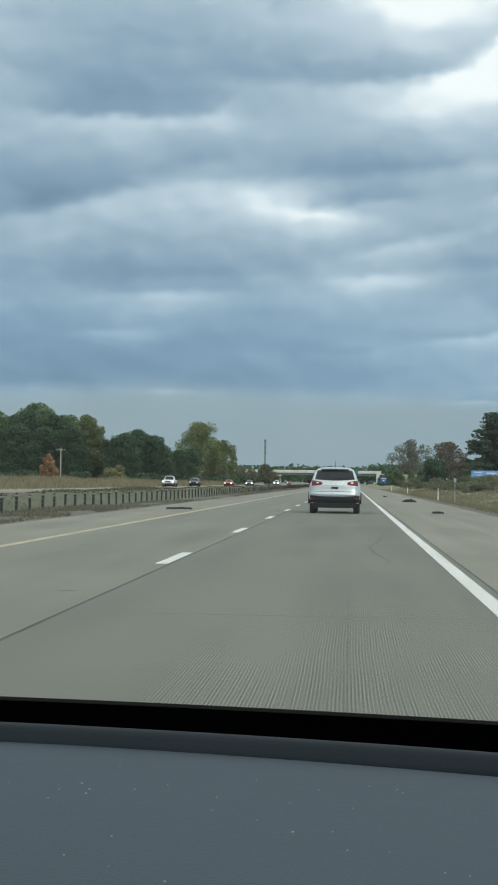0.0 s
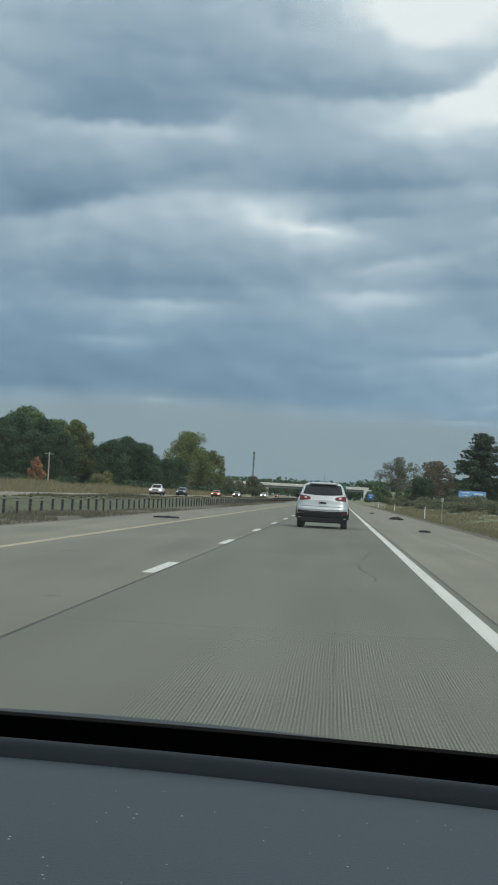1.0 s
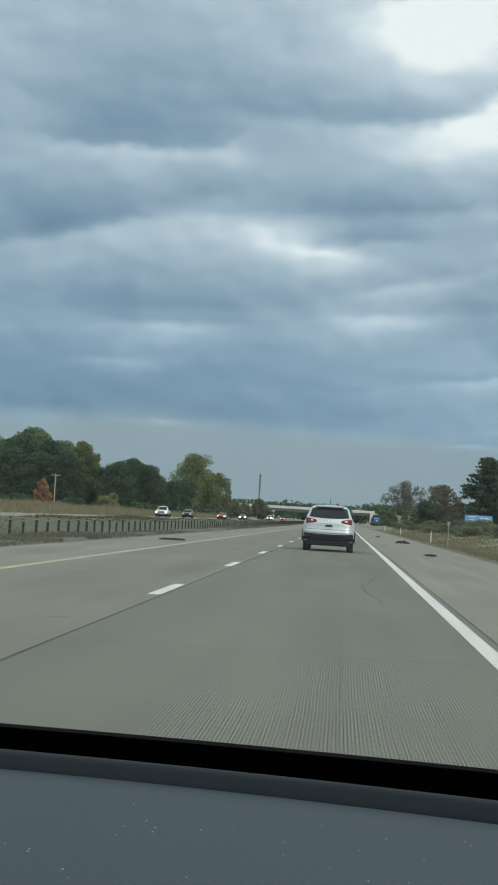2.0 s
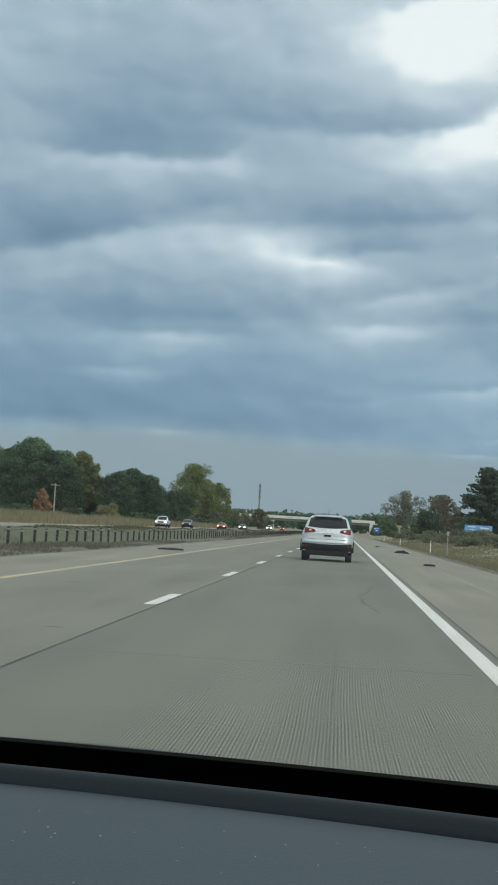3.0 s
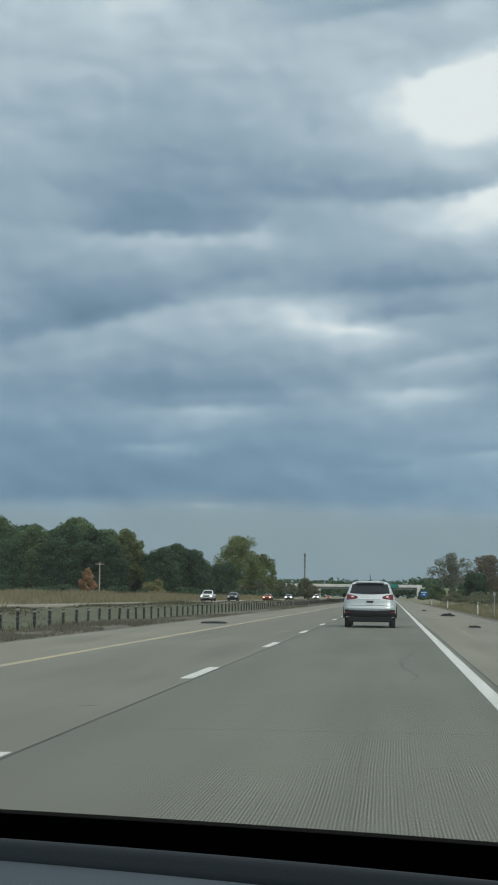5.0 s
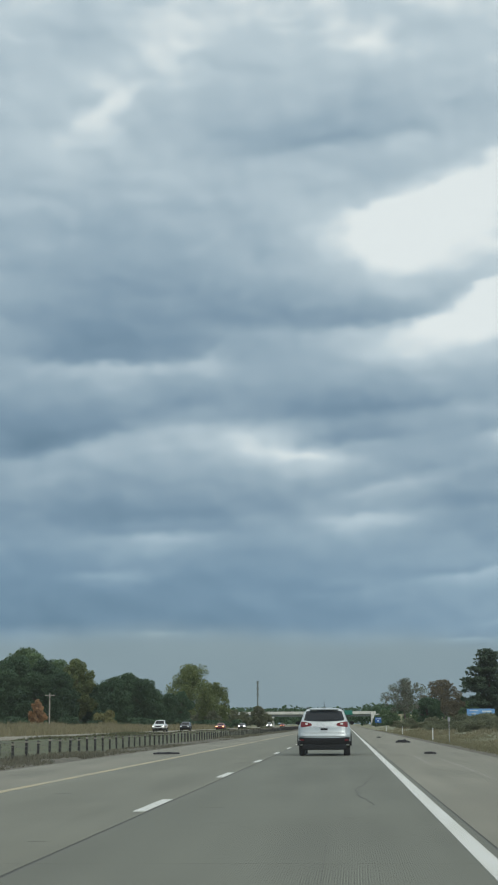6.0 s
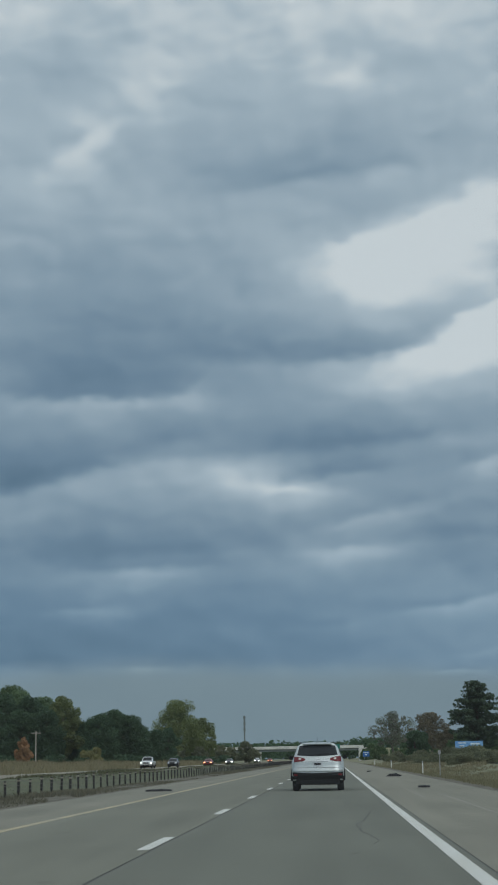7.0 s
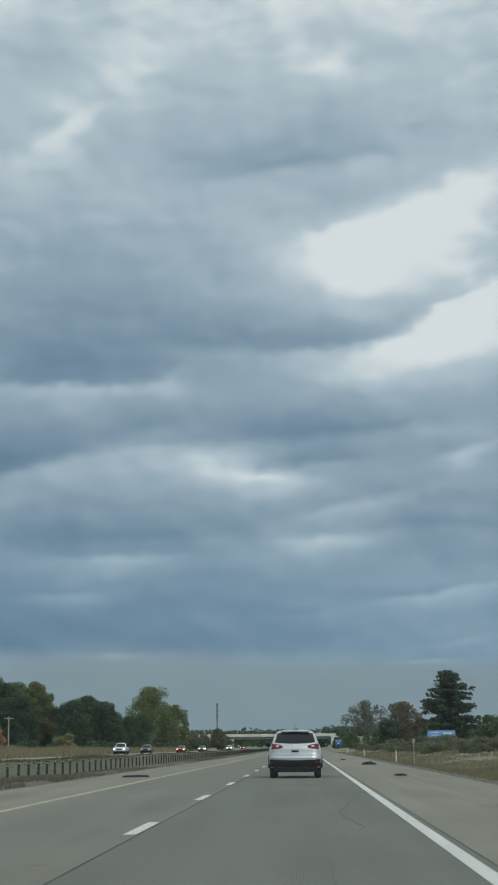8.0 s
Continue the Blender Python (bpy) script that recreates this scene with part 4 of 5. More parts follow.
def blue_sign():
    x, y = 10.2, 466.0
    z = ground_height(x)
    t = thing("roadside_sign", "blue roadside service sign on steel posts", "sign", at=pose(x, y, z))
    for px in (-0.5, 0.5):
        part("post", box(px - 0.05, px + 0.05, 0.0, 0.08, -0.5, 3.5, 0.01), M_STEEL, t)
    panel = part("panel", box(-1.0, 1.0, -0.05, -0.005, 2.0, 3.6, 0.02), M_BLUE, t)
    part("print", box(-0.8, 0.8, -0.058, -0.051, 3.1, 3.3), M_PALE, panel, "pale bar of print")
    part("print", box(-0.3, 0.3, -0.058, -0.051, 2.4, 2.75), M_PALE, panel, "pale bar of print")


blue_sign()


def guide_sign():
    x, y = 1.5, 735.0 - 0.35
    t = thing("guide_sign", "green guide sign on the bridge parapet", "sign", at=pose(x, y, 0))
    part("panel", box(-2.0, 2.0, -0.06, 0.0, 5.6, 7.7, 0.03), material("green_sign_face", (0.02, 0.20, 0.15), 0.4, vary=0.1), t)
    part("frame", box(-2.4, 2.4, 0.005, 0.09, 5.9, 6.1, 0.01), M_STEEL, t)


guide_sign()


def billboard():
    x, y, z = at_bearing(5.15, 322)
    t = thing("billboard", "blue billboard with pale printed shapes above the brush", "billboard", at=pose(x, y, z, 0, 0, 6))
    panel = part("panel", box(-3.0, 3.0, -0.12, 0.12, 2.2, 3.7, 0.04), M_BOARD, t)
    part("frame", box(-3.1, 3.1, 0.125, 0.25, 2.1, 2.3, 0.02), M_STEEL, t)
    for px in (-2.1, 0.0, 2.1):
        part("post", box(px - 0.1, px + 0.1, 0.13, 0.33, -0.6, 3.7, 0.02), M_BARK, t)
    for x0, x1, z0, z1 in ((-2.4, -0.7, 3.2, 3.45), (-2.1, -1.1, 2.6, 2.85), (0.3, 2.3, 2.95, 3.3), (0.9, 1.9, 2.4, 2.65)):
        part("print", box(x0, x1, -0.131, -0.122, z0, z1, 0.003), M_PALE, panel, "pale printed bar")


billboard()


# ---- vehicles ----
class Shape:
    """Waterlines of a car body: height, rear, front, half width, corner radius."""

    def __init__(self, rows):
        self.rows = rows

    def at(self, z):
        rows = self.rows
        z = min(max(z, rows[0][0]), rows[-1][0])
        for a, b in itertools.pairwise(rows):
            if a[0] <= z <= b[0]:
                t = (z - a[0]) / (b[0] - a[0])
                return [p + (q - p) * t for p, q in zip(a[1:], b[1:])]
        return list(rows[-1][1:])

    def rear(self, x, z):
        y0, y1, w, r = self.at(z)
        over = max(0.0, abs(x) - (w - r))
        return y0 + 0.05 * (x / w) ** 2 + r - math.sqrt(max(0.0, r * r - min(over, r) ** 2))

    def front(self, x, z):
        y0, y1, w, r = self.at(z)
        over = max(0.0, abs(x) - (w - r))
        return y1 - 0.10 * (x / w) ** 2 - r + math.sqrt(max(0.0, r * r - min(over, r) ** 2))

    def ring(self, z, grow=0.0):
        y0, y1, w, r = self.at(z)
        xs = [w * math.sin(math.pi / 2 * k / 9) for k in range(-9, 10)]
        back = [((x + math.copysign(grow, x) * abs(x) / w), self.rear(x, z) - grow, z) for x in xs]
        ahead = [((x + math.copysign(grow, x) * abs(x) / w), self.front(x, z) + grow, z) for x in reversed(xs)]
        return back + ahead

    def patch(self, face, x0, x1, z0, z1, out=0.006, nx=10, nz=5, taper=0.0, arch=0.0, thick=0.012, wedge=0):
        """A panel that follows the rear or front of the body, slightly proud of it, with its own thickness."""
        bm = bmesh.new()
        sign = -1 if face == "rear" else 1
        layers = []
        for depth in (out, out - thick):
            grid = []
            for j in range(nz + 1):
                v = j / nz
                row = []
                for i in range(nx + 1):
                    u = i / nx
                    xa, xb = x0 + taper * v, x1 - taper * v
                    x = xa + (xb - xa) * u
                    z = z0 + (z1 - z0) * v + arch * (1 - (2 * u - 1) ** 2) * (v - 0.5) * 2
                    if wedge:
                        k = 0.22 + 0.78 * math.sqrt(u if wedge > 0 else 1 - u)
                        z = z0 + (z1 - z0) * (0.42 + (v - 0.42) * k)
                    y = self.rear(x, z) if face == "rear" else self.front(x, z)
                    row.append(bm.verts.new((x, y + sign * depth, z)))
                grid.append(row)
            layers.append(grid)
        a, b = layers
        for j in range(nz):
            for i in range(nx):
                bm.faces.new((a[j][i], a[j][i + 1], a[j + 1][i + 1], a[j + 1][i]))
                bm.faces.new((b[j][i], b[j + 1][i], b[j + 1][i + 1], b[j][i + 1]))
        rim = [(0, i) for i in range(nx)] + [(j, nx) for j in range(nz)] + [(nz, nx - i) for i in range(nx)] + [(nz - j, 0) for j in range(nz)]
        for (j0, i0), (j1, i1) in zip(rim, rim[1:] + rim[:1]):
            bm.faces.new((a[j0][i0], b[j0][i0], b[j1][i1], a[j1][i1]))
        return bm

    def side_patch(self, s, y0, y1, z0, z1, slant0, slant1, out=0.006):
        bm = bmesh.new()
        rows = []
        for j in range(5):
            v = j / 4
            z = z0 + (z1 - z0) * v
            w = self.at(z)[2]
            rows.append([[bm.verts.new((s * (w + d), y, z)) for y in (y0 + slant0 * v, y1 - slant1 * v)] for d in (out, out - 0.014)])
        for (a, b), (c, d) in itertools.pairwise(rows):
            bm.faces.new((a[0], a[1], c[1], c[0]))
            bm.faces.new((b[0], d[0], d[1], b[1]))
            bm.faces.new((a[0], c[0], d[0], b[0]))
            bm.faces.new((a[1], b[1], d[1], c[1]))
        return bm


SUV_SHAPE = Shape([(0.30, 0.30, 4.05, 0.74, 0.20), (0.36, 0.07, 4.30, 0.86, 0.25), (0.52, 0.00, 4.39, 0.90, 0.28), (0.68, 0.01, 4.40, 0.91, 0.28),
                   (0.86, 0.06, 4.30, 0.91, 0.26), (0.98, 0.07, 4.12, 0.90, 0.24), (1.04, 0.09, 3.30, 0.875, 0.22), (1.12, 0.12, 3.05, 0.84, 0.20),
                   (1.25, 0.18, 2.85, 0.79, 0.20), (1.45, 0.32, 2.50, 0.715, 0.20), (1.55, 0.42, 2.28, 0.655, 0.20), (1.61, 0.52, 2.05, 0.57, 0.20),
                   (1.64, 0.80, 1.85, 0.42, 0.16), (1.655, 1.05, 1.70, 0.28, 0.12)])
SEDAN_SHAPE = Shape([(0.24, 0.25, 4.35, 0.72, 0.20), (0.30, 0.06, 4.55, 0.84, 0.25), (0.48, 0.00, 4.66, 0.89, 0.30), (0.66, 0.01, 4.62, 0.90, 0.30),
                     (0.80, 0.05, 4.40, 0.89, 0.28), (0.90, 0.10, 3.55, 0.865, 0.24), (0.98, 0.45, 3.25, 0.82, 0.20), (1.15, 0.80, 2.95, 0.73, 0.18),
                     (1.32, 1.15, 2.55, 0.63, 0.18), (1.40, 1.45, 2.30, 0.54, 0.16), (1.44, 1.70, 2.10, 0.38, 0.12)])
PICKUP_SHAPE = Shape([(0.40, 0.25, 5.2, 0.80, 0.20), (0.48, 0.06, 5.45, 0.92, 0.25), (0.66, 0.00, 5.55, 0.96, 0.28), (0.90, 0.02, 5.55, 0.97, 0.28),
                      (1.10, 0.05, 5.40, 0.96, 0.25), (1.18, 1.90, 4.10, 0.92, 0.22), (1.35, 1.95, 3.75, 0.86, 0.20), (1.62, 2.10, 3.35, 0.76, 0.18),
                      (1.78, 2.30, 3.10, 0.66, 0.18), (1.84, 2.55, 2.90, 0.45, 0.12)])


def wheel(parent, x, y, r, width, side):
    s = 1 if side > 0 else -1
    n = 28
    prof = [(r * 0.60, -width / 2), (r * 0.93, -width / 2), (r, -width * 0.38), (r, width * 0.38), (r * 0.93, width / 2), (r * 0.60, width / 2)]
    bm = bmesh.new()
    rows = [[bm.verts.new((x + d, y + q * math.cos(2 * math.pi * k / n), r + q * math.sin(2 * math.pi * k / n))) for q, d in prof] for k in range(n)]
    for k in range(n):
        for i in range(len(prof)):
            j = (i + 1) % len(prof)
            bm.faces.new((rows[k][i], rows[k][j], rows[(k + 1) % n][j], rows[(k + 1) % n][i]))
    tyre = part("tyre", bm, M_RUBBER, parent, smooth=True)
    rim = bmesh.new()
    rod((x + s * width * 0.30, y, r), (x + s * width * 0.36, y, r), r * 0.60, r * 0.56, 20, rim)
    rod((x - s * width * 0.4, y, r), (x + s * width * 0.30, y, r), r * 0.59, r * 0.59, 20, rim)
    part("rim", rim, M_CHROME, tyre, "silver alloy rim")
    for k in range(5):
        a = 2 * math.pi * k / 5
        b = box(-0.018, 0.018, -0.035, 0.035, r * 0.10, r * 0.56, 0.008)
        bmesh.ops.transform(b, matrix=Matrix.Translation((x + s * width * 0.40, y, r)) @ Matrix.Rotation(a, 4, "X"), verts=b.verts)
        part("spoke", b, M_CHROME, tyre)


def car(name, shape, paint, label, at, lamps=None, rails=False, pickup=False, group="", category="car"):
    """A car that points along +y, rear at y = 0: body, trim, glazing, lamps, wheels, mirrors."""
    t = thing(name, label, category, group, at=at)
    rows = shape.rows
    zs = []
    for a, b in itertools.pairwise(rows):
        zs += [a[0], (a[0] + b[0]) / 2]
    zs.append(rows[-1][0])
    part("body", loft([shape.ring(z) for z in zs]), paint, t, smooth=True)
    low = rows[0][0]
    belt = rows[6][0] if not pickup else rows[5][0]
    roof = rows[-1][0]
    # black lower trim and bumpers
    part("lower_trim", loft([shape.ring(z, 0.012) for z in (low - 0.03, low + 0.05, low + 0.13, low + 0.20)]), M_BLACKPLASTIC, t, "black plastic lower trim")
    w = shape.at(0.6)[2]
    part("rear_bumper", shape.patch("rear", -w * 0.97, w * 0.97, low - 0.05, low + 0.34, 0.030, 18, 5, 0.0, -0.03, 0.05), M_BLACKPLASTIC, t, "black lower rear bumper")
    part("rear_valance", box(-w * 0.84, w * 0.84, 0.035, 0.22, low - 0.07, low + 0.10, 0.02, 2), M_BLACKPLASTIC, t)
    part("bumper_step", shape.patch("rear", -w * 0.97, w * 0.97, low + 0.36, low + 0.46, 0.024, 18, 4, 0.0, 0.012, 0.04), paint, t, smooth=True)
    # thin black strip paints the shaded crease along the tailgate seam
    part("tailgate_seam_shade", shape.patch("rear", -w * 0.80, w * 0.80, low + 0.475, low + 0.487, 0.003, 14, 1), M_BLACKPLASTIC, t, "dark strip for the seam and its shade under the tailgate")
    zw0, zw1 = belt + 0.16, roof - 0.115
    if not pickup:
        ww = shape.at((zw0 + zw1) / 2)[2]
        glass = part("rear_window", shape.patch("rear", -ww * 0.945, ww * 0.945, zw0 + 0.01, zw1 - 0.015, 0.007, 20, 8, 0.085, 0.04), M_CARGLASS, t, "dark rear window")
        part("wiper", rod((-0.05, shape.rear(0, zw0 + 0.03) - 0.02, zw0 + 0.02), (0.38, shape.rear(0.38, zw0 + 0.05) - 0.022, zw0 + 0.06), 0.008, 0.005, 6), M_BLACKPLASTIC, glass)
        sp = [[(x, shape.rear(x * 0.9, roof - 0.10) + dy, roof - 0.085 + dz) for dy, dz in ((-0.10, 0.0), (-0.11, 0.022), (0.16, 0.055), (0.16, 0.01))] for x in [0.50 * k / 6 for k in range(-6, 7)]]
        part("spoiler", loft(sp), paint, t, smooth=False)
    fz0, fz1 = belt + 0.06, roof - 0.10
    wf = shape.at((fz0 + fz1) / 2)[2]
    part("windshield", shape.patch("front", -wf * 0.90, wf * 0.90, fz0, fz1, 0.007, 14, 6, 0.08, 0.015), M_CARGLASS, t)
    for s in (-1, 1):
        y0, y1 = shape.at(belt + 0.2)[0], shape.at(belt + 0.2)[1]
        mid = (y0 + y1) / 2 + 0.1
        part("side_window", shape.side_patch(s, y0 + 0.30, mid - 0.04, belt + 0.07, roof - 0.16, 0.22, 0.0), M_CARGLASS, t)
        part("side_window", shape.side_patch(s, mid + 0.04, y1 - 0.25, belt + 0.07, roof - 0.16, 0.0, 0.42), M_CARGLASS, t)
        # tail lamps wrap the rear corners
        tz = (belt - 0.065, belt + 0.135)
        wt = shape.at(sum(tz) / 2)[2]
        xs = sorted((s * wt * 0.50, s * wt * 0.955))
        lamp = part("tail_lamp", shape.patch("rear", *xs, tz[0], tz[1], 0.014, 12, 5, 0.0, 0.0, 0.05, s), M_REDLAMP, t, "red tail lamp")
        xi = sorted((s * wt * 0.66, s * wt * 0.76))
        part("reversing_lamp", shape.patch("rear", *xi, tz[0] + 0.09, tz[0] + 0.14, 0.019, 4, 2), M_WHITEPLASTIC, lamp)
        xr = sorted((s * w * 0.78, s * w * 0.93))
        part("reflector", shape.patch("rear", *xr, low + 0.22, low + 0.27, 0.038, 6, 2), M_REDLAMP, t, "small red bumper reflector")
        # headlamps
        hz = belt - 0.30
        wh = shape.at(hz)[2]
        xh = sorted((s * wh * (0.70 if pickup else 0.52), s * wh * 0.93))
        part("headlamp", shape.patch("front", *xh, hz - 0.05, hz + (0.06 if pickup else 0.13), 0.016, 8, 4, 0.02, 0.0, 0.05), lamps or M_CHROME, t, "lit headlamp" if lamps else "")
        part("mirror", box(s * 0.97 - 0.09, s * 0.97 + 0.09, y1 - 0.62, y1 - 0.50, belt + 0.02, belt + 0.15, 0.035, 2), M_BLACKPLASTIC, t)
        if rails:
            rail = bmesh.new()
            pts = [(s * 0.58, 0.75, 1.60), (s * 0.585, 0.95, 1.665), (s * 0.585, 1.6, 1.675), (s * 0.58, 2.05, 1.63)]
            for p, q in itertools.pairwise(pts):
                rod(p, q, 0.016, 0.016, 8, rail)
            part("roof_rail", rail, M_BLACKPLASTIC, t)
        for y in (0.86, shape.at(0.5)[1] - 0.90):
            r = 0.345 if not pickup else 0.39
            wheel(t, s * (w - 0.125), y, r, 0.225, s)
            arch = bmesh.new()
            ring = [(s * (w + 0.012), y + (r + 0.05) * math.cos(a), r + (r + 0.05) * math.sin(a)) for a in [math.pi * k / 12 for k in range(13)]]
            for p, q in itertools.pairwise(ring):
                rod(p, q, 0.032, 0.032, 6, arch)
            part("wheel_arch", arch, M_BLACKPLASTIC, t)
    # grille, plate, garnish, badge, antenna
    gz = belt - 0.34
    part("grille", shape.patch("front", -w * 0.45, w * 0.45, gz - 0.06, gz + 0.14, 0.016, 10, 3), M_BLACKPLASTIC, t)
    part("lower_grille", shape.patch("front", -w * 0.55, w * 0.55, low + 0.08, low + 0.22, 0.024, 10, 3), M_BLACKPLASTIC, t)
    if not pickup:
        pz = belt - 0.12
        part("plate_recess", shape.patch("rear", -0.34, 0.34, pz - 0.10, pz + 0.085, 0.004, 8, 3, 0.03), paint, t)
        part("garnish", shape.patch("rear", -0.36, 0.36, pz + 0.075, pz + 0.105, 0.022, 8, 1), M_CHROME, t, "chrome strip over the plate")
        plate = part("number_plate", shape.patch("rear", -0.155, 0.155, pz - 0.085, pz + 0.062, 0.014, 4, 2), M_PLATE, t)
        part("print", shape.patch("rear", -0.12, 0.12, pz - 0.045, pz + 0.02, 0.018, 4, 1), M_BLACKPLASTIC, plate, "dark bar of print")
        part("badge", shape.patch("rear", -0.07, 0.07, pz + 0.14, pz + 0.20, 0.012, 4, 2), M_CHROME, t, "plain chrome badge")
        part("antenna", rod((0, 0.95, roof - 0.01), (0, 0.72, roof + 0.22), 0.012, 0.006, 6), M_BLACKPLASTIC, t)
    else:
        part("cargo_bed", box(-w * 0.85, w * 0.85, 0.12, 1.85, 1.08, 1.13, 0.02), M_BLACKPLASTIC, t)
    under = box(-w * 0.8, w * 0.8, 0.4, shape.at(0.5)[1] - 0.5, 0.20, low + 0.05, 0.05)
    part("underbody", under, M_BLACKPLASTIC, t)
    return t


SUV_X, SUV_Y = -0.61, 51.9
car("suv", SUV_SHAPE, M_SILVER, "silver-white suv driving ahead in the lane", pose(SUV_X, SUV_Y, 0), rails=True)


def paint_of(name, colour):
    return material(name, colour, 0.3, 0.15, vary=0.05, coat=0.5)


P_WHITE = paint_of("white_car_paint", (0.72, 0.73, 0.73))
P_DARK = paint_of("charcoal_car_paint", (0.030, 0.034, 0.040))
P_RED = paint_of("red_car_paint", (0.30, 0.035, 0.03))
P_GREY = paint_of("grey_car_paint", (0.12, 0.13, 0.14))


def oncoming(az, lane_x, shape, paint, label, lamps, **more):
    y = lane_x / math.tan(radians(az))
    long = shape.at(0.5)[1]
    car("car" if not more else "pickup_truck", shape, paint, label, pose(lane_x, y + long, 0, 0, 0, 180), lamps, group="oncoming cars", **more)


oncoming(-7.15, -29.3, PICKUP_SHAPE, P_WHITE, "white pickup truck with lit headlamps on the far carriageway", M_HEADLAMP, pickup=True)
oncoming(-6.15, -29.3, SUV_SHAPE, P_DARK, "charcoal car on the far carriageway", None)
oncoming(-4.80, -25.6, SEDAN_SHAPE, P_RED, "red car with lit lamps on the far carriageway", M_AMBER)
oncoming(-3.98, -25.6, SEDAN_SHAPE, P_GREY, "grey car with lit headlamps on the far carriageway", M_HEADLAMP)
oncoming(-2.92, -25.6, SUV_SHAPE, P_WHITE, "white car with lit headlamps on the far carriageway", M_HEADLAMP)
oncoming(-2.42, -25.6, SEDAN_SHAPE, P_RED, "small red car with lit lamps far off", M_AMBER)


# ---- the car that carries the camera: dashboard, windshield, hood, plain shell ----
CX = -0.45
own = thing("own_car", "dark car with a grey-blue vinyl dashboard under the windshield", "car")


def swept(profile, bow, x0=-1.27, x1=0.37, n=60):
    """A profile of (y, z) drawn across the car along a line that bows towards the driver at both ends."""
    bm = bmesh.new()
    rows = []
    for i in range(n + 1):
        x = x0 + (x1 - x0) * i / n
        d = (x - CX) ** 2
        rows.append([bm.verts.new((x, y + bow * (CX * CX - d), z - 0.010 * (d - CX * CX))) for y, z in profile])
    for a, b in itertools.pairwise(rows):
        for j in range(len(profile) - 1):
            bm.faces.new((a[j], a[j + 1], b[j + 1], b[j]))
    for row in (rows[0], rows[-1]):
        bm.faces.new(row)
    return bm


PAD = [(0.800, 0.9365), (0.795, 0.9375), (0.74, 0.9360), (0.66, 0.9330), (0.58, 0.9290), (0.50, 0.9230), (0.44, 0.9130), (0.405, 0.893), (0.395, 0.86), (0.41, 0.60),
       (0.55, 0.45), (0.795, 0.45)]
dashboard = part("dashboard", swept(PAD, 0.28), M_DASH, own, "matt grey-blue vinyl dashboard top", smooth=True)
LIP = [(0.8005, 0.930), (0.8010, 0.9372), (0.8028, 0.9395), (0.8055, 0.9435), (0.8080, 0.9456), (0.8120, 0.9466), (0.8180, 0.9460), (0.8300, 0.9410), (0.8420, 0.930), (0.8420, 0.915), (0.801, 0.915)]
part("dash_trim", swept(LIP, 0.235), M_LIP, dashboard, "raised trim along the dashboard's far edge", smooth=True)
BORDER = [(0.9450, 0.9035), (0.8605, 0.9560), (0.8585, 0.9540), (0.9430, 0.9005)]
windshield = thing("windshield_frame", "", "")
windshield.parent = own
part("glass_border", swept(BORDER, 0.171), M_FRIT, windshield, "black printed glass border")
PANE = [(0.8600, 0.9562), (0.45, 1.2107), (0.02, 1.4000), (0.017, 1.3950), (0.447, 1.2057), (0.8590, 0.9545)]
pane = part("glass", swept(PANE, 0.171), M_WINDSHIELD, windshield, "clear laminated glass", smooth=True)
pane.visible_shadow = False


def own_hood():
    rows = []
    for y, z, w in ((0.98, 0.827, 0.76), (1.10, 0.849, 0.77), (1.30, 0.8685, 0.78), (1.42, 0.8655, 0.78), (1.60, 0.847, 0.77), (1.85, 0.81, 0.75), (2.05, 0.745, 0.72), (2.12, 0.685, 0.70)):
        xs = [w * k / 12 for k in range(-12, 13)]
        rows.append([(CX + x, y, z - 0.08 * x * x - 0.10 * max(0, abs(x) / w - 0.8) ** 2) for x in xs] + [(CX + x, y, z - 0.22) for x in reversed(xs)])
    return loft(rows)


part("hood", own_hood(), M_HOOD, own, "dark painted hood", smooth=True)
part("front_bumper", box(CX - 0.86, CX + 0.86, 2.0, 2.25, 0.28, 0.66, 0.08, 3), M_HOOD, own)
part("floor_pan", box(CX - 0.86, CX + 0.86, -2.6, 2.05, 0.24, 0.34, 0.03), M_BLACKPLASTIC, own)
part("firewall", box(CX - 0.84, CX + 0.84, 0.95, 1.0, 0.34, 0.84, 0.01), M_BLACKPLASTIC, own)
part("roof", box(CX - 0.82, CX + 0.82, -2.1, 0.0, 1.46, 1.50, 0.015, 2), M_LINER, own, "grey roof lining")
part("tailgate", box(CX - 0.80, CX + 0.80, -2.60, -2.50, 0.30, 1.0, 0.03, 2), M_HOOD, own)
for s in (-1, 1):
    part("door", box(CX + s * 0.93 - 0.03, CX + s * 0.93 + 0.03, -2.5, 0.94, 0.32, 0.93, 0.02, 2), M_HOOD, own)
    part("fender", box(CX + s * 0.86 - 0.07, CX + s * 0.86 + 0.07, 0.97, 2.05, 0.34, 0.78, 0.05, 2), M_HOOD, own)
    part("windshield_pillar", rod((CX + s * 0.95, 0.76, 0.93), (CX + s * 0.85, 0.0, 1.47), 0.045, 0.04, 10), M_LINER, own)
    part("rear_pillar", rod((CX + s * 0.88, -2.5, 0.93), (CX + s * 0.80, -2.05, 1.47), 0.07, 0.06, 10), M_LINER, own)
    part("door_pillar", rod((CX + s * 0.92, -0.65, 0.92), (CX + s * 0.82, -0.65, 1.47), 0.05, 0.045, 10), M_LINER, own)
    for y in (1.50, -1.75):
        wheel(own, CX + s * 0.76, y, 0.33, 0.21, s)


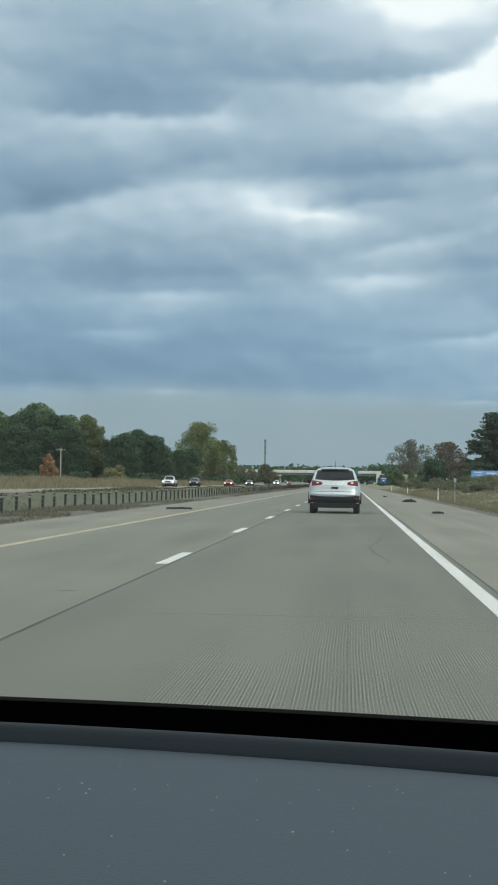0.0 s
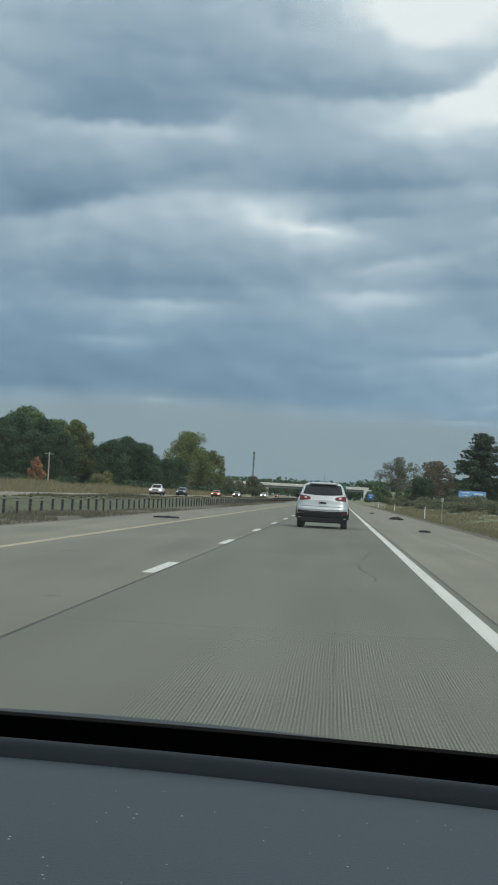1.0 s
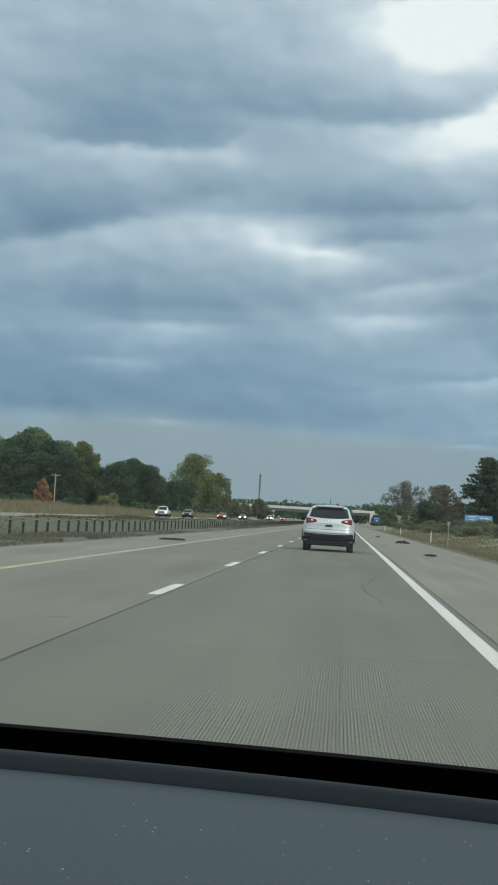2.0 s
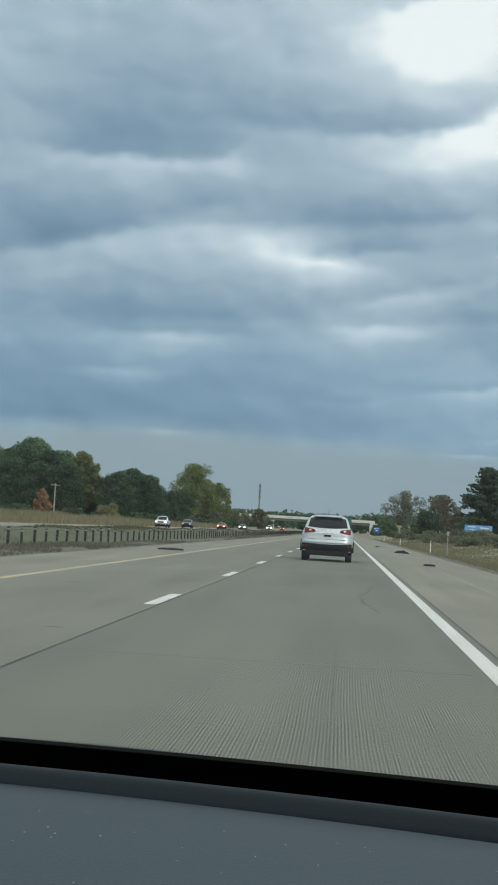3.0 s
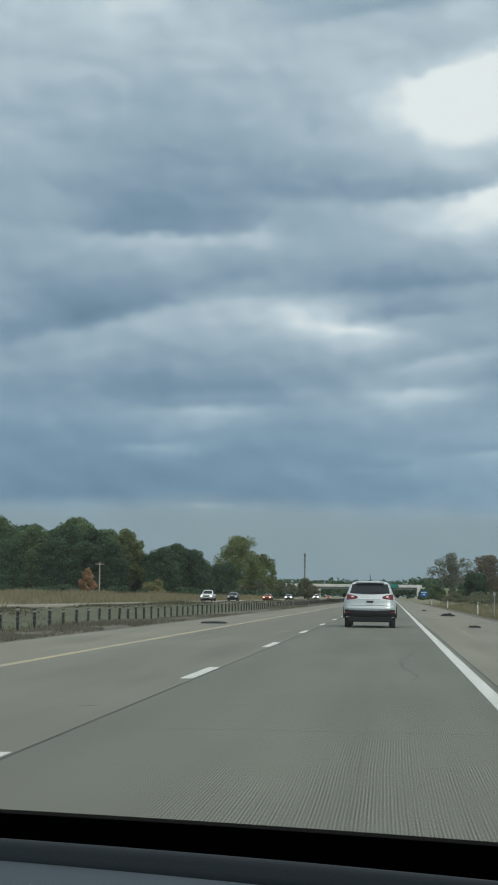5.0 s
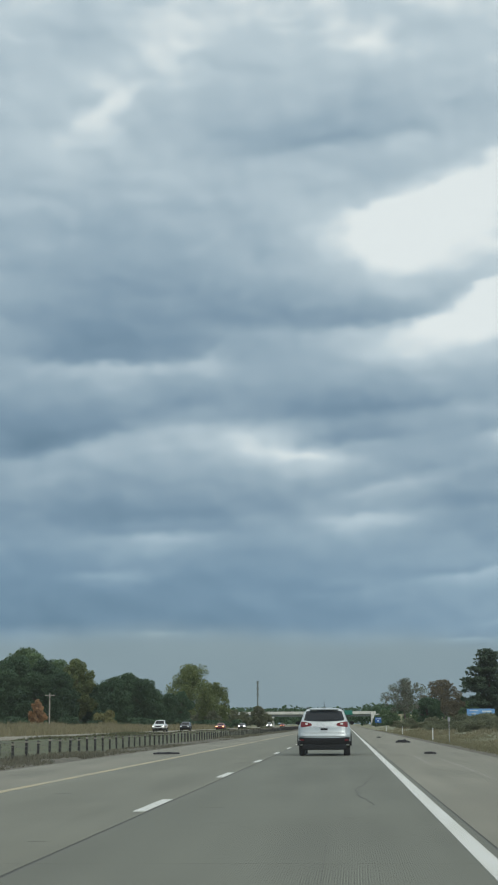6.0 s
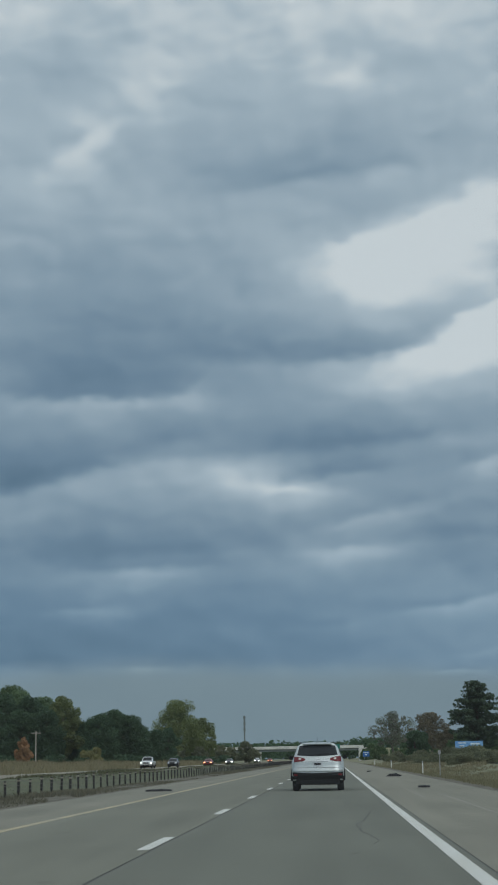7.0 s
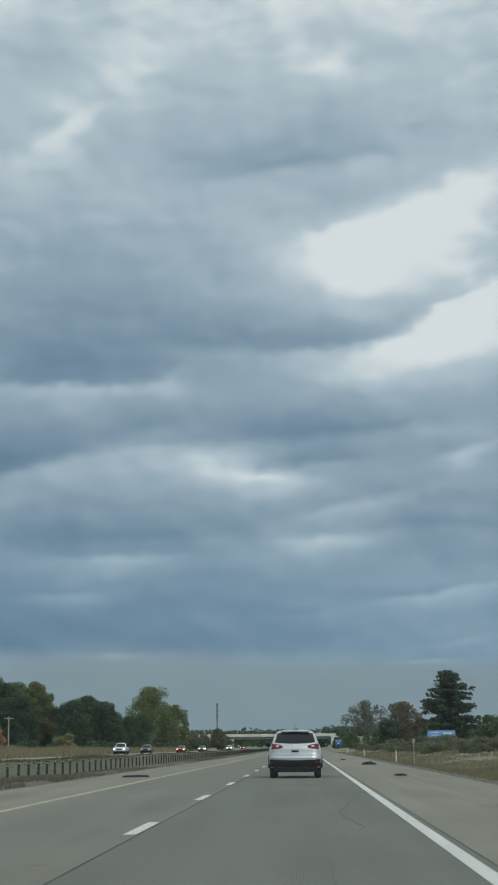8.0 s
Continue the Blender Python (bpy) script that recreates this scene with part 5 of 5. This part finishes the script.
def specks():
    """Dust and crumbs on the dashboard."""
    r = random.Random(81)
    bm = bmesh.new()
    for _ in range(64):
        x, y = r.uniform(-0.30, 0.16), r.uniform(0.56, 0.76)
        s = r.choice((0.0003, 0.00035, 0.0004, 0.0006))
        yy = y + 0.28 * (CX * CX - (x - CX) ** 2)
        z = np.interp(y, [p[0] for p in PAD[5:0:-1]], [p[1] for p in PAD[5:0:-1]]) - 0.010 * ((x - CX) ** 2 - CX * CX)
        b = bmesh.ops.create_icosphere(bm, subdivisions=1, radius=s)
        for v in b["verts"]:
            v.co = Vector((v.co.x * r.uniform(0.8, 1.6) + x, v.co.y * 1.2 + yy, v.co.z * 0.7 + z + s * 0.3))
    ob = part("dust_specks", bm, M_SPECK)
    tagged(ob, "pale dust specks on the dashboard", "dust", kind="stuff")


specks()


# ---- scraps and cracks on the road ----
def scrap(x, y, long, wide, seed, label, lift=1.0):
    """A curled strip of torn tyre."""
    r = random.Random(seed)
    n = 12
    rows = []
    for i in range(n + 1):
        u = i / n
        w = wide * (0.5 + 0.5 * math.sin(math.pi * u)) * r.uniform(0.75, 1.15)
        z = 0.03 + 0.035 * lift * math.sin(math.pi * u) * r.uniform(0.5, 1.0)
        c = Vector((x + long * (u - 0.5), y + 0.15 * math.sin(4 * u + seed), z))
        rows.append([c + Vector((0, -w, 0.002 - z)), c + Vector((0, -w * 0.8, 0.012)), c + Vector((0, 0, 0.03)), c + Vector((0, w * 0.8, 0.012 - 0.02 * (lift - 1))), c + Vector((0, w, 0.002 - z))])
    ob = part("tyre_scrap", loft(rows), M_RUBBER)
    tagged(ob, label, "debris", "tyre scraps")


scrap(3.45, 88.0, 0.85, 0.40, 1, "torn curled black tyre tread lying on the shoulder", 5.0)
scrap(3.20, 55.0, 0.42, 0.22, 2, "small black scrap of tyre on the shoulder")
scrap(2.75, 120.0, 0.35, 0.3, 3, "small black scrap of tyre on the shoulder")
scrap(-6.60, 56.0, 0.95, 0.25, 4, "long black strip of tyre beside the yellow line")


def crack(points, width, seed, mt=M_CRACK, label="dark tar-filled crack"):
    """A tar-filled crack: a ragged ribbon a few millimetres proud of the slab."""
    r = random.Random(seed)
    pts = []
    for (x0, y0), (x1, y1) in itertools.pairwise(points):
        n = max(4, int(math.hypot(x1 - x0, y1 - y0) / 0.28))
        for i in range(n):
            t = i / n
            pts.append((x0 + (x1 - x0) * t + r.uniform(-0.035, 0.035), y0 + (y1 - y0) * t))
    verts, faces = [], []
    for i, (x, y) in enumerate(pts):
        w = width * r.uniform(0.3, 1.0) * (0.3 + 0.7 * math.sin(math.pi * (i + 0.5) / len(pts)))
        verts += [(x - w, y, 0.001), (x - w * 0.6, y, 0.004), (x + w * 0.6, y, 0.004), (x + w, y, 0.001)]
    for i in range(len(pts) - 1):
        for k in range(3):
            a = i * 4 + k
            faces.append((a, a + 1, a + 5, a + 4))
    part("crack", mesh_from("crack", verts, faces, (mt,)), None, road, label)


crack([(0.25, 38.0), (0.16, 34.5)], 0.035, 1)
crack([(0.68, 31.8), (0.52, 28.5), (0.30, 25.2), (0.33, 23.5), (0.50, 20.5), (0.36, 19.4)], 0.027, 2)
crack([(0.22, 18.0), (0.02, 17.4)], 0.04, 3)
for k, (x, y, w) in enumerate(((-2.8, 14.2, 0.2), (3.2, 27.5, 0.5), (-4.4, 24.0, 0.3))):
    crack([(x - w / 2, y), (x, y + 0.05), (x + w / 2, y - 0.02)], 0.05, 20 + k, M_STAIN, "faint dirt smudge")

SEAM_X = -0.05
part("joint_seal", box(SEAM_X - 0.004, SEAM_X + 0.004, 4, 15, -0.05, 0.0015), M_STAIN, road, "thin dark seam along the lane")
for k, (x, y0, y1) in enumerate(((3.05, 26, 52), (3.9, 20, 34), (2.4, 40, 58))):
    crack([(x, y0), (x + 0.05, (y0 + y1) / 2), (x - 0.04, y1)], 0.04, 40 + k, M_PALESTREAK, "pale scuff along the shoulder")

# ---- road slabs ----
for nm, x0, x1, mt in STRIPS:
    slab_mesh = finish(nm, box(x0, x1, 0.003, SLAB - 0.003, -0.12, 0.0), mt)
    for i in range(20):
        part(nm, slab_mesh, None, road, at=pose(0, -12.0 + SLAB * i, 0))
